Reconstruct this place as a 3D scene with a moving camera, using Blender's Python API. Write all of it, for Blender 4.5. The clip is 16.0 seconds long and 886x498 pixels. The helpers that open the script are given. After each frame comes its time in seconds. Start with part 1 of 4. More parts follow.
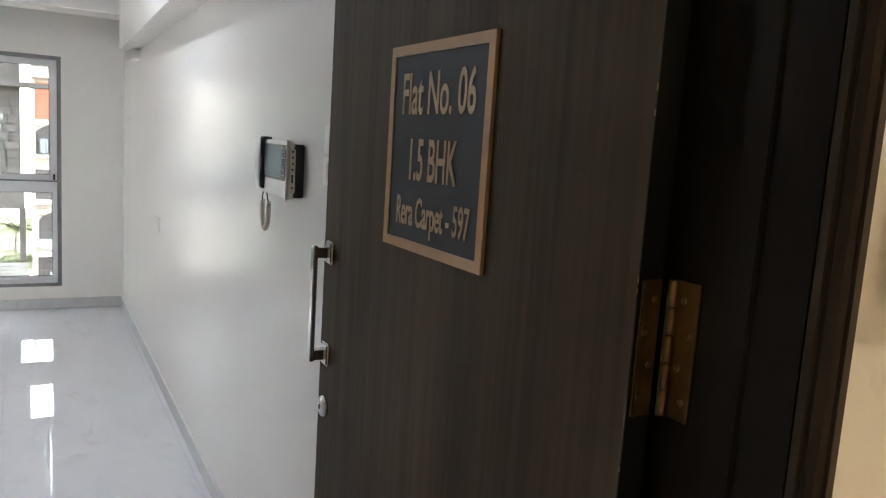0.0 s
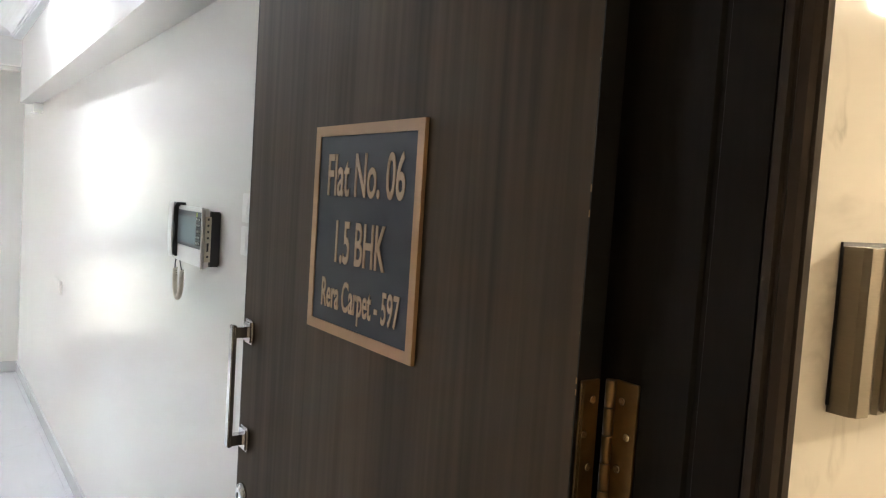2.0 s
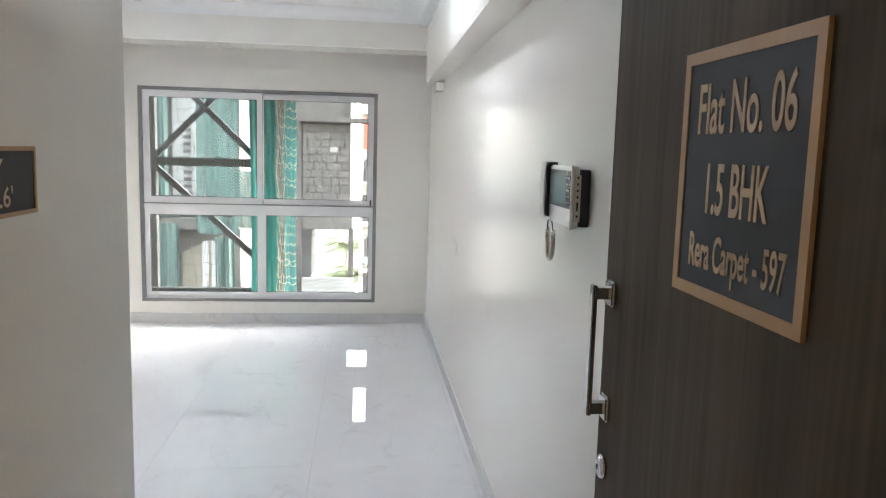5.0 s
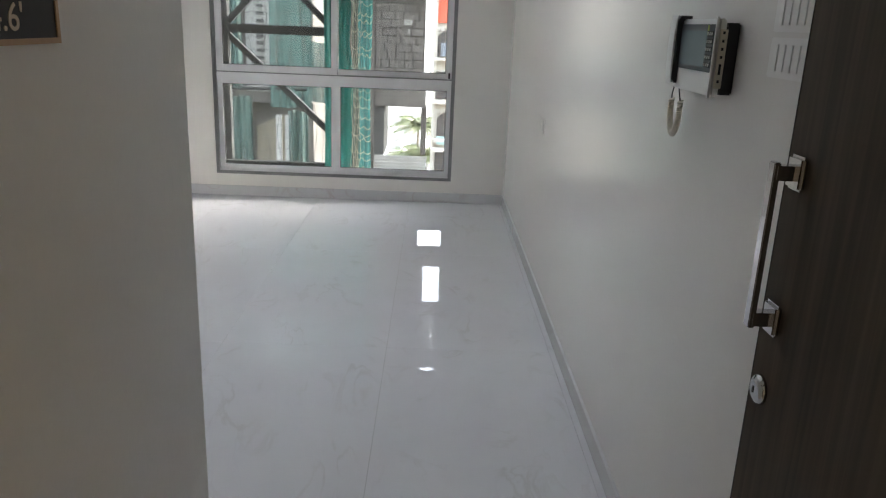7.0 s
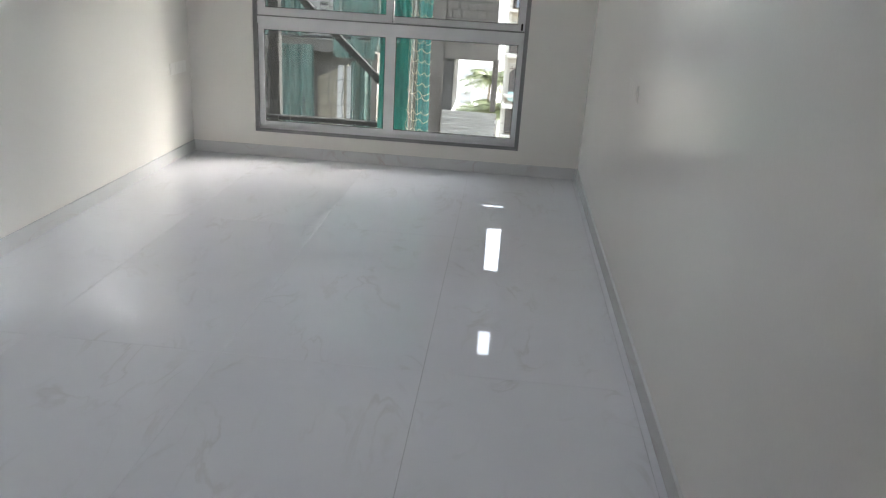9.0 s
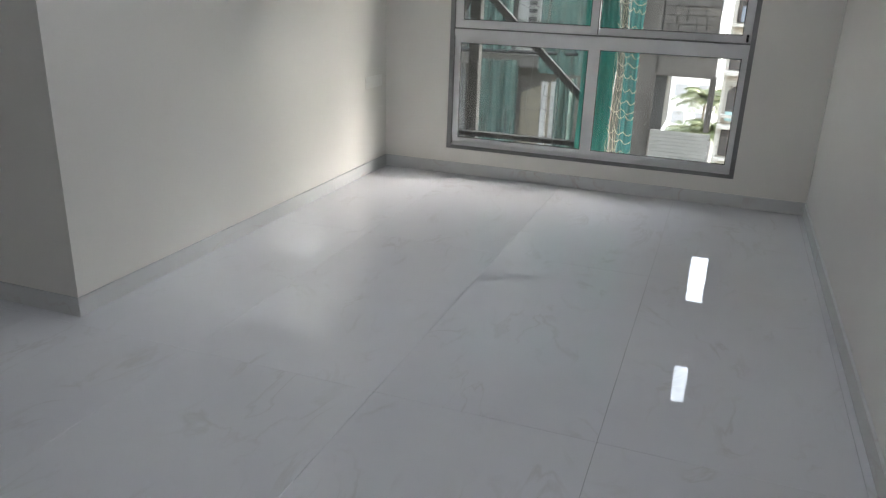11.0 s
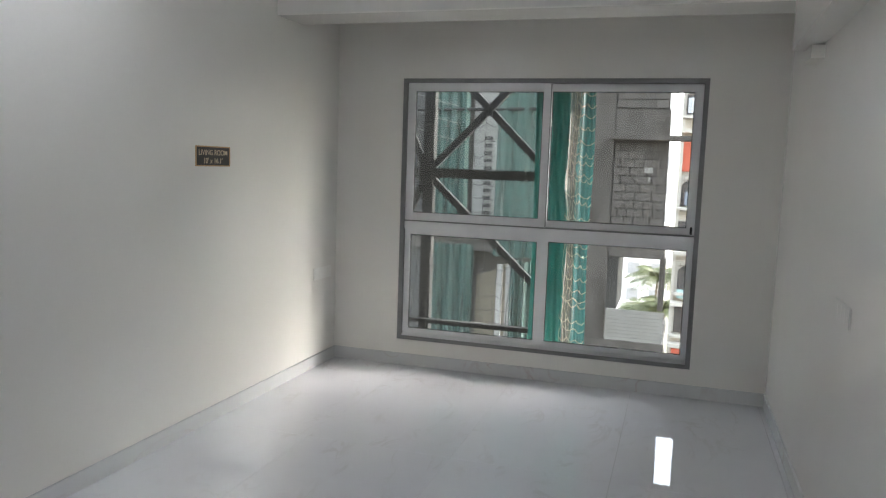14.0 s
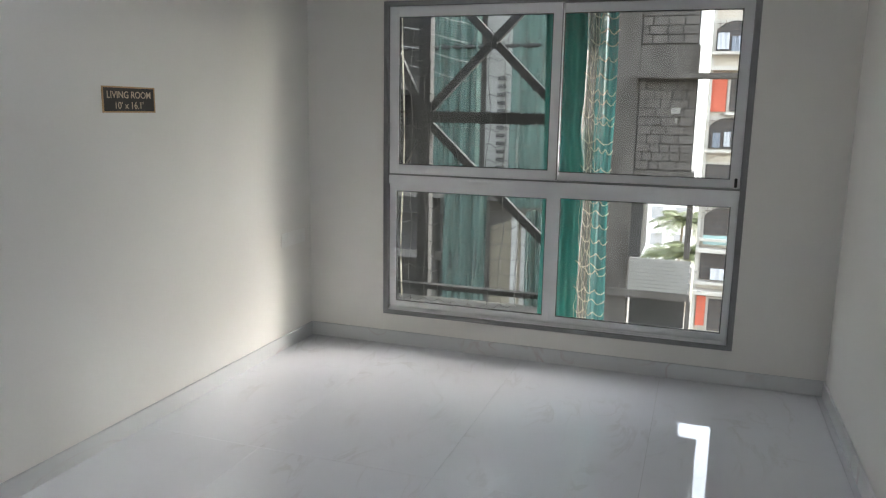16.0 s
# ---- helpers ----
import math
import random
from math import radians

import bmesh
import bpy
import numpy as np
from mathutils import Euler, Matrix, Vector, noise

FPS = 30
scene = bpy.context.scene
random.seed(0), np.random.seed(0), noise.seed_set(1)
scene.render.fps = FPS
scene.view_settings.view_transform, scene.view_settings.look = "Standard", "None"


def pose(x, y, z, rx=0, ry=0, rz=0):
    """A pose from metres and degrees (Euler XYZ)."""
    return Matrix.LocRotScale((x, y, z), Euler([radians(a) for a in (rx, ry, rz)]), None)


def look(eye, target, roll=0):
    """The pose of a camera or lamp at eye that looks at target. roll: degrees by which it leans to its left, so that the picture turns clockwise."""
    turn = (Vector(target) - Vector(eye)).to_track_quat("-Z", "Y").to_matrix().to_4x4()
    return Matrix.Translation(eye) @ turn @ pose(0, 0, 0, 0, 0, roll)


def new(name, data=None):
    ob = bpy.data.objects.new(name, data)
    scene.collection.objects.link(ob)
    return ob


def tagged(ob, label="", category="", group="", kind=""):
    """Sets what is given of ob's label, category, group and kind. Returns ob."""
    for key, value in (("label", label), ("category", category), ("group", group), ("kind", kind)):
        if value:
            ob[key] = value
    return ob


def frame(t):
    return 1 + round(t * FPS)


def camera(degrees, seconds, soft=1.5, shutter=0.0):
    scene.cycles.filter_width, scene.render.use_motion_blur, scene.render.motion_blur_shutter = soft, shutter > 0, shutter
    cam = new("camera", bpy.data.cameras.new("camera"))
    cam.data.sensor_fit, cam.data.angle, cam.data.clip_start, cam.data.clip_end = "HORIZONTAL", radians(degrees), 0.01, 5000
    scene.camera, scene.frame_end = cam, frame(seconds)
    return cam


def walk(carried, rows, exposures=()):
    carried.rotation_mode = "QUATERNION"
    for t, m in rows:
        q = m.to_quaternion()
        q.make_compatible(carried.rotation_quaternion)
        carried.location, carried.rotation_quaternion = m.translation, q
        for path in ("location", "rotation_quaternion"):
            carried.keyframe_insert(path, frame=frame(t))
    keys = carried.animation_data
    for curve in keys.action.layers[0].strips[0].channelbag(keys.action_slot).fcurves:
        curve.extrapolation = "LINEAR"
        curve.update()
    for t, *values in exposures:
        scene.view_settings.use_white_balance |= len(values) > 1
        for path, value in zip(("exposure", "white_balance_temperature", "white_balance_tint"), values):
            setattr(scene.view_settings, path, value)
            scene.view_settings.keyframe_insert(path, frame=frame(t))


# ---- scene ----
cam = camera(60.8, 16.0, 1.2, 0.0)
PATH = [
    (0, (-0.681, -7.024, 1.587), (0.272, -5.288, 1.311), 3.7),
    (0.5, (-0.665, -7.003, 1.59), (0.39, -5.325, 1.326), 3.9),
    (1, (-0.662, -6.99, 1.591), (0.46, -5.354, 1.335), 4.4),
    (1.5, (-0.676, -6.978, 1.602), (0.475, -5.363, 1.343), 4.8),
    (2, (-0.684, -6.989, 1.633), (0.457, -5.352, 1.502), 3.7),
    (2.5, (-0.699, -7.008, 1.668), (0.429, -5.358, 1.74), 2.5),
    (3, (-0.697, -7.014, 1.682), (0.414, -5.36, 1.855), 2.1),
    (3.5, (-0.687, -6.993, 1.666), (0.373, -5.304, 1.818), 2.2),
    (4, (-0.651, -6.943, 1.629), (0.159, -5.116, 1.564), 1.7),
    (4.5, (-0.609, -6.905, 1.61), (-0.093, -4.982, 1.418), 1.4),
    (5, (-0.601, -6.881, 1.598), (-0.386, -4.91, 1.34), 1.6),
    (5.2, (-0.605, -6.875, 1.596), (-0.488, -4.898, 1.32), 1.8),
    (7.5, (-0.655, -6.411, 1.507), (-0.623, -4.509, 0.886), 2.2),
    (8, (-0.615, -6.164, 1.492), (-0.621, -4.277, 0.828), 2.2),
    (8.2, (-0.594, -6.078, 1.502), (-0.641, -4.204, 0.805), 2.7),
    (10.3, (-0.654, -5.441, 1.4), (-0.995, -3.587, 0.734), 3.4),
    (10.5, (-0.634, -5.41, 1.408), (-1.115, -3.589, 0.734), 2.7),
    (11, (-0.617, -5.36, 1.41), (-1.253, -3.588, 0.734), 2.0),
    (11.5, (-0.612, -5.363, 1.442), (-1.277, -3.55, 0.921), 1.6),
    (12, (-0.615, -5.375, 1.484), (-1.258, -3.5, 1.217), 1.8),
    (12.5, (-0.609, -5.373, 1.514), (-1.221, -3.469, 1.459), 1.9),
    (13, (-0.591, -5.366, 1.519), (-1.208, -3.464, 1.516), 1.4),
    (13.5, (-0.569, -5.297, 1.509), (-1.195, -3.398, 1.465), 1.1),
    (14, (-0.611, -5.154, 1.477), (-1.199, -3.255, 1.257), 2.0),
    (14.5, (-0.692, -4.938, 1.486), (-1.169, -3.014, 1.226), 1.5),
    (15, (-0.712, -4.734, 1.473), (-1.098, -2.792, 1.193), 0.5),
    (15.5, (-0.688, -4.465, 1.47), (-1.206, -2.559, 1.156), 0.2),
    (16, (-0.698, -4.262, 1.464), (-1.332, -2.4, 1.101), 1.0),
]
EXPOSURES = [(0.0, 4.9), (0.5, 5.15), (1.5, 5.5), (2.2, 5.55), (3.0, 5.5), (4.0, 5.4), (4.5, 5.2), (5.0, 5.0), (5.6, 4.65), (7.3, 4.12), (8.2, 4.08),
             (10.3, 3.82), (11.0, 3.77), (12.0, 3.78), (12.8, 3.75), (14.0, 3.72), (16.0, 3.7)]
walk(cam, [(t, look(eye, aim, roll)) for t, eye, aim, roll in PATH], EXPOSURES)

# ---- daylight: an overcast sky with a weak, wide sun ----
world = bpy.data.worlds.new("sky")
scene.world = world
world.use_nodes = True
wn = world.node_tree.nodes
sky = wn.new("ShaderNodeTexSky")
sky.sky_type = "NISHITA"
sky.sun_disc = False
sky.sun_elevation = radians(34)
sky.sun_rotation = radians(57)
sky.air_density, sky.dust_density, sky.ozone_density = 1.0, 2.5, 1.0
cloud = wn.new("ShaderNodeHueSaturation")
cloud.inputs["Saturation"].default_value = 0.4
world.node_tree.links.new(sky.outputs["Color"], cloud.inputs["Color"])
world.node_tree.links.new(cloud.outputs["Color"], wn["Background"].inputs["Color"])
wn["Background"].inputs["Strength"].default_value = 0.13
sun_data = bpy.data.lights.new("sun", "SUN")
sun_data.energy, sun_data.angle, sun_data.color = 0.18, radians(60), (1.0, 0.95, 0.88)
sun = new("sun", sun_data)
sun.matrix_world = look((8.4, 5.45, 6.75), (0, 0, 0))
# ---- materials ----
MATS = {}


def material(name, colour, rough=0.5, metal=0.0, grain=0.0, scale=20.0, bump=0.0, coat=0.0, stain=0.0, stain_scale=1.2, stretch=(1, 1, 1), spec=0.5):
    """A principled surface with fine grain, broad stains and a fine relief."""
    if name in MATS:
        return MATS[name]
    m = bpy.data.materials.new(name)
    m.use_nodes = True
    n, l = m.node_tree.nodes, m.node_tree.links
    b = n["Principled BSDF"]
    b.inputs["Roughness"].default_value = rough
    b.inputs["Metallic"].default_value = metal
    b.inputs["Coat Weight"].default_value = coat
    b.inputs["Specular IOR Level"].default_value = spec
    co = n.new("ShaderNodeTexCoord")
    mp = n.new("ShaderNodeMapping")
    mp.inputs["Scale"].default_value = stretch
    l.new(co.outputs["Object"], mp.inputs["Vector"])
    fine = n.new("ShaderNodeTexNoise")
    fine.inputs["Scale"].default_value = scale
    fine.inputs["Detail"].default_value = 6
    broad = n.new("ShaderNodeTexNoise")
    broad.inputs["Scale"].default_value = stain_scale
    broad.inputs["Detail"].default_value = 4
    l.new(mp.outputs["Vector"], fine.inputs["Vector"])
    l.new(mp.outputs["Vector"], broad.inputs["Vector"])
    dark = [max(0.0, c * (1 - grain)) for c in colour]
    light = [min(1.0, c * (1 + grain * 0.6)) for c in colour]
    r1 = n.new("ShaderNodeMix")
    r1.data_type = "RGBA"
    r1.inputs[6].default_value, r1.inputs[7].default_value = (*dark, 1), (*light, 1)
    l.new(fine.outputs["Fac"], r1.inputs[0])
    r2 = n.new("ShaderNodeMix")
    r2.data_type, r2.blend_type = "RGBA", "MULTIPLY"
    ramp = n.new("ShaderNodeMapRange")
    ramp.inputs["From Min"].default_value, ramp.inputs["From Max"].default_value = 0.35, 0.7
    ramp.inputs["To Min"].default_value, ramp.inputs["To Max"].default_value = 0.0, stain
    l.new(broad.outputs["Fac"], ramp.inputs["Value"])
    l.new(ramp.outputs["Result"], r2.inputs[0])
    l.new(r1.outputs[2], r2.inputs[6])
    r2.inputs[7].default_value = (0.35, 0.33, 0.3, 1)
    l.new(r2.outputs[2], b.inputs["Base Color"])
    if bump:
        bp = n.new("ShaderNodeBump")
        bp.inputs["Strength"].default_value = bump
        bp.inputs["Distance"].default_value = 0.004
        l.new(fine.outputs["Fac"], bp.inputs["Height"])
        l.new(bp.outputs["Normal"], b.inputs["Normal"])
    MATS[name] = m
    return m


def marble(name, base, vein, rough, vein_scale=1.6, vein_amount=0.5, tone=0.04):
    """Polished stone-look tile with thin wandering veins; each piece is shifted by its own random number."""
    m = bpy.data.materials.new(name)
    m.use_nodes = True
    n, l = m.node_tree.nodes, m.node_tree.links
    b = n["Principled BSDF"]
    b.inputs["Roughness"].default_value = rough
    co, info = n.new("ShaderNodeTexCoord"), n.new("ShaderNodeObjectInfo")
    add = n.new("ShaderNodeVectorMath")
    add.operation = "ADD"
    mul = n.new("ShaderNodeMath")
    mul.operation = "MULTIPLY"
    mul.inputs[1].default_value = 37.0
    l.new(info.outputs["Random"], mul.inputs[0])
    l.new(co.outputs["Object"], add.inputs[0])
    l.new(mul.outputs[0], add.inputs[1])
    mp = n.new("ShaderNodeMapping")
    mp.inputs["Rotation"].default_value = (0, 0, 0.6)
    mp.inputs["Scale"].default_value = (1.0, 0.45, 1.0)
    l.new(add.outputs[0], mp.inputs["Vector"])
    w = n.new("ShaderNodeTexNoise")
    w.inputs["Scale"].default_value, w.inputs["Detail"].default_value, w.inputs["Distortion"].default_value = vein_scale, 8, 1.2
    l.new(mp.outputs["Vector"], w.inputs["Vector"])
    # veins lie where the noise crosses its middle value
    s = n.new("ShaderNodeMath")
    s.operation = "SUBTRACT"
    s.inputs[1].default_value = 0.5
    a = n.new("ShaderNodeMath")
    a.operation = "ABSOLUTE"
    r = n.new("ShaderNodeMapRange")
    r.inputs["From Min"].default_value, r.inputs["From Max"].default_value = 0.0, 0.03
    r.inputs["To Min"].default_value, r.inputs["To Max"].default_value = vein_amount, 0.0
    l.new(w.outputs["Fac"], s.inputs[0])
    l.new(s.outputs[0], a.inputs[0])
    l.new(a.outputs[0], r.inputs["Value"])
    gate = n.new("ShaderNodeTexNoise")
    gate.inputs["Scale"].default_value, gate.inputs["Detail"].default_value = vein_scale * 1.3, 2
    l.new(mp.outputs["Vector"], gate.inputs["Vector"])
    gr = n.new("ShaderNodeMapRange")
    gr.inputs["From Min"].default_value, gr.inputs["From Max"].default_value = 0.48, 0.68
    l.new(gate.outputs["Fac"], gr.inputs["Value"])
    g2 = n.new("ShaderNodeMath")
    g2.operation = "MULTIPLY"
    l.new(r.outputs["Result"], g2.inputs[0])
    l.new(gr.outputs["Result"], g2.inputs[1])
    cloud = n.new("ShaderNodeTexNoise")
    cloud.inputs["Scale"].default_value, cloud.inputs["Detail"].default_value = 4.0, 6
    l.new(add.outputs[0], cloud.inputs["Vector"])
    c1 = n.new("ShaderNodeMix")
    c1.data_type = "RGBA"
    c1.inputs[6].default_value = (*[v * (1 - tone) for v in base], 1)
    c1.inputs[7].default_value = (*[min(1, v * (1 + tone)) for v in base], 1)
    l.new(cloud.outputs["Fac"], c1.inputs[0])
    c2 = n.new("ShaderNodeMix")
    c2.data_type = "RGBA"
    c2.inputs[7].default_value = (*vein, 1)
    l.new(g2.outputs[0], c2.inputs[0])
    l.new(c1.outputs[2], c2.inputs[6])
    l.new(c2.outputs[2], b.inputs["Base Color"])
    return m


def wood_laminate(name, c_dark, c_light, rough):
    """Dark laminate with uneven upright grain."""
    m = bpy.data.materials.new(name)
    m.use_nodes = True
    n, l = m.node_tree.nodes, m.node_tree.links
    b = n["Principled BSDF"]
    b.inputs["Roughness"].default_value = rough
    co, mp = n.new("ShaderNodeTexCoord"), n.new("ShaderNodeMapping")
    mp.inputs["Scale"].default_value = (34, 34, 0.9)
    l.new(co.outputs["Object"], mp.inputs["Vector"])
    f = n.new("ShaderNodeTexNoise")
    f.inputs["Scale"].default_value, f.inputs["Detail"].default_value, f.inputs["Distortion"].default_value = 1.7, 5, 0.6
    l.new(mp.outputs["Vector"], f.inputs["Vector"])
    mp2 = n.new("ShaderNodeMapping")
    mp2.inputs["Scale"].default_value = (7, 7, 0.35)
    l.new(co.outputs["Object"], mp2.inputs["Vector"])
    g = n.new("ShaderNodeTexNoise")
    g.inputs["Scale"].default_value, g.inputs["Detail"].default_value = 1.5, 3
    l.new(mp2.outputs["Vector"], g.inputs["Vector"])
    mx = n.new("ShaderNodeMath")
    mx.operation = "MULTIPLY_ADD"
    mx.inputs[1].default_value = 0.5
    l.new(f.outputs["Fac"], mx.inputs[0])
    hf = n.new("ShaderNodeMath")
    hf.operation = "MULTIPLY"
    hf.inputs[1].default_value = 0.5
    l.new(g.outputs["Fac"], hf.inputs[0])
    l.new(hf.outputs[0], mx.inputs[2])
    r = n.new("ShaderNodeValToRGB")
    r.color_ramp.elements[0].position, r.color_ramp.elements[0].color = 0.33, (*c_dark, 1)
    r.color_ramp.elements[1].position, r.color_ramp.elements[1].color = 0.67, (*c_light, 1)
    l.new(mx.outputs[0], r.inputs["Fac"])
    l.new(r.outputs["Color"], b.inputs["Base Color"])
    bp = n.new("ShaderNodeBump")
    b.inputs["Specular IOR Level"].default_value = 0.12
    bp.inputs["Strength"].default_value, bp.inputs["Distance"].default_value = 0.2, 0.001
    l.new(f.outputs["Fac"], bp.inputs["Height"])
    l.new(bp.outputs["Normal"], b.inputs["Normal"])
    return m


def glass(name):
    """A thin pane: clear, with a Fresnel gloss and a little dust."""
    m = bpy.data.materials.new(name)
    m.use_nodes = True
    n, l = m.node_tree.nodes, m.node_tree.links
    n.remove(n["Principled BSDF"])
    out = n["Material Output"]
    t, g, d = n.new("ShaderNodeBsdfTransparent"), n.new("ShaderNodeBsdfGlossy"), n.new("ShaderNodeBsdfDiffuse")
    t.inputs["Color"].default_value = (0.93, 0.95, 0.94, 1)
    g.inputs["Roughness"].default_value = 0.02
    d.inputs["Color"].default_value = (0.6, 0.58, 0.55, 1)
    fr = n.new("ShaderNodeFresnel")
    fr.inputs["IOR"].default_value = 1.45
    m1, m2 = n.new("ShaderNodeMixShader"), n.new("ShaderNodeMixShader")
    cap = n.new("ShaderNodeMath")
    cap.operation = "MINIMUM"
    cap.inputs[1].default_value = 0.15
    l.new(fr.outputs["Fac"], cap.inputs[0])
    l.new(cap.outputs[0], m1.inputs["Fac"])
    l.new(t.outputs[0], m1.inputs[1])
    l.new(g.outputs[0], m1.inputs[2])
    co = n.new("ShaderNodeTexCoord")
    sp = n.new("ShaderNodeTexNoise")
    sp.inputs["Scale"].default_value, sp.inputs["Detail"].default_value = 55.0, 3
    l.new(co.outputs["Object"], sp.inputs["Vector"])
    r = n.new("ShaderNodeMapRange")
    r.inputs["From Min"].default_value, r.inputs["From Max"].default_value = 0.66, 0.76
    r.inputs["To Min"].default_value, r.inputs["To Max"].default_value = 0.022, 0.45
    l.new(sp.outputs["Fac"], r.inputs["Value"])
    l.new(r.outputs["Result"], m2.inputs["Fac"])
    l.new(m1.outputs[0], m2.inputs[1])
    l.new(d.outputs[0], m2.inputs[2])
    l.new(m2.outputs[0], out.inputs["Surface"])
    return m


def netting(name, colour, cover, scale=70.0):
    """Woven plastic netting: partly see-through cloth."""
    m = bpy.data.materials.new(name)
    m.use_nodes = True
    n, l = m.node_tree.nodes, m.node_tree.links
    out = n["Material Output"]
    b = n["Principled BSDF"]
    b.inputs["Roughness"].default_value = 0.7
    co, mp = n.new("ShaderNodeTexCoord"), n.new("ShaderNodeMapping")
    mp.inputs["Scale"].default_value = (1, 1, 0.15)
    l.new(co.outputs["Object"], mp.inputs["Vector"])
    f = n.new("ShaderNodeTexNoise")
    f.inputs["Scale"].default_value, f.inputs["Detail"].default_value = scale * 0.12, 5
    l.new(mp.outputs["Vector"], f.inputs["Vector"])
    c = n.new("ShaderNodeMix")
    c.data_type = "RGBA"
    c.inputs[6].default_value = (*[v * 0.75 for v in colour], 1)
    c.inputs[7].default_value = (*[min(1, v * 1.25) for v in colour], 1)
    l.new(f.outputs["Fac"], c.inputs[0])
    l.new(c.outputs[2], b.inputs["Base Color"])
    tl, tp = n.new("ShaderNodeBsdfTranslucent"), n.new("ShaderNodeBsdfTransparent")
    l.new(c.outputs[2], tl.inputs["Color"])
    m1, m2 = n.new("ShaderNodeMixShader"), n.new("ShaderNodeMixShader")
    m1.inputs["Fac"].default_value = 0.10
    l.new(b.outputs[0], m1.inputs[1])
    l.new(tl.outputs[0], m1.inputs[2])
    r = n.new("ShaderNodeMapRange")
    r.inputs["From Min"].default_value, r.inputs["From Max"].default_value = 0.3, 0.7
    r.inputs["To Min"].default_value, r.inputs["To Max"].default_value = cover - 0.12, min(1, cover + 0.12)
    l.new(f.outputs["Fac"], r.inputs["Value"])
    l.new(r.outputs["Result"], m2.inputs["Fac"])
    l.new(tp.outputs[0], m2.inputs[1])
    l.new(m1.outputs[0], m2.inputs[2])
    l.new(m2.outputs[0], out.inputs["Surface"])
    return m


def glow(name, colour, strength):
    m = bpy.data.materials.new(name)
    m.use_nodes = True
    b = m.node_tree.nodes["Principled BSDF"]
    b.inputs["Base Color"].default_value = (0.8, 0.8, 0.8, 1)
    b.inputs["Emission Color"].default_value = (*colour, 1)
    b.inputs["Emission Strength"].default_value = strength
    return m


M_WALL = material("cream_satin_paint", (0.825, 0.80, 0.758), 0.17, grain=0.02, scale=90, bump=0.06, stain=0.04, spec=0.24)
M_CEIL = material("white_ceiling_paint", (0.86, 0.86, 0.86), 0.6, grain=0.015, scale=60, bump=0.05, stain=0.03)
M_PLASTER = material("ceiling_cornice_plaster", (0.85, 0.86, 0.87), 0.55, grain=0.02, scale=60, bump=0.04)
M_TILE = marble("polished_marble_tile", (0.71, 0.712, 0.745), (0.50, 0.48, 0.465), 0.006, 4.2, 0.34, 0.035)
M_TILE.node_tree.nodes["Principled BSDF"].inputs["IOR"].default_value = 1.68
M_SKIRT = marble("grey_marble_skirting", (0.66, 0.66, 0.66), (0.5, 0.36, 0.36), 0.2, 3.0, 0.5, 0.05)
M_GROUT = material("pale_grout", (0.38, 0.37, 0.36), 0.8, grain=0.1, scale=80)
M_ALU = material("silver_powder_coat", (0.84, 0.84, 0.85), 0.34, 0.05, grain=0.04, scale=150, bump=0.03, stain=0.12, stain_scale=4)
M_ALU_DARK = material("dull_aluminium_track", (0.29, 0.29, 0.295), 0.42, 0.4, grain=0.08, scale=90, stain=0.25, stain_scale=5)
M_RUBBER = material("black_rubber", (0.02, 0.02, 0.02), 0.6)
M_GLASS = glass("window_glass")
M_DOOR = wood_laminate("dark_wood_laminate", (0.056, 0.044, 0.032), (0.120, 0.093, 0.066), 0.58)
M_FRAME = material("dark_brown_frame_paint", (0.018, 0.014, 0.012), 0.42, grain=0.25, scale=40, bump=0.08, stain=0.2, stretch=(4, 4, 0.5), spec=0.15)
# lighter brown than the jambs: the lobby lamp's light is in the colour
M_CASING = material("lamplit_brown_casing", (0.060, 0.043, 0.034), 0.4, grain=0.25, scale=30, bump=0.06, stain=0.15, stretch=(4, 4, 0.4), spec=0.35)
M_EDGE = material("black_edge_band", (0.016, 0.014, 0.013), 0.4, grain=0.3, scale=60, bump=0.1)
M_BRASS = material("tarnished_brass", (0.32, 0.21, 0.10), 0.28, 0.95, grain=0.35, scale=45, bump=0.1, stain=0.5, stain_scale=22)
M_BRASS_PALE = material("bright_pale_brass", (0.62, 0.50, 0.32), 0.24, 0.95, grain=0.25, scale=60, bump=0.08, stain=0.3, stain_scale=30)
M_CHROME = material("polished_chrome", (0.62, 0.62, 0.64), 0.10, 1.0, grain=0.02, scale=60)
M_NAVY = material("navy_plate_face", (0.016, 0.019, 0.028), 0.5, grain=0.1, scale=30, spec=0.3)
M_TAN = material("tan_gold_vinyl", (0.47, 0.285, 0.135), 0.45, grain=0.05, scale=50, bump=0.02)
M_LETTER = material("pale_tan_vinyl_lettering", (0.46, 0.335, 0.205), 0.5)
M_SIGN = material("dark_brown_sign_face", (0.030, 0.024, 0.020), 0.5, grain=0.1, scale=30, spec=0.3)
M_SIGN_TXT = material("pale_tan_lettering", (0.55, 0.43, 0.30), 0.45)
M_PLASTIC = material("white_plastic", (0.82, 0.82, 0.80), 0.35, grain=0.02, scale=60)
M_CREAMPLATE = material("cream_plastic", (0.78, 0.765, 0.735), 0.35, grain=0.02, scale=60)
M_IVORY = material("ivory_plastic", (0.70, 0.65, 0.54), 0.4, grain=0.03, scale=60)
M_BLACK = material("black_plastic", (0.022, 0.022, 0.024), 0.35, grain=0.1, scale=50)
M_SCREEN = material("grey_blue_screen", (0.24, 0.285, 0.31), 0.15, grain=0.05, scale=10)
M_BEZEL = material("dark_slate_bezel", (0.05, 0.055, 0.07), 0.3)
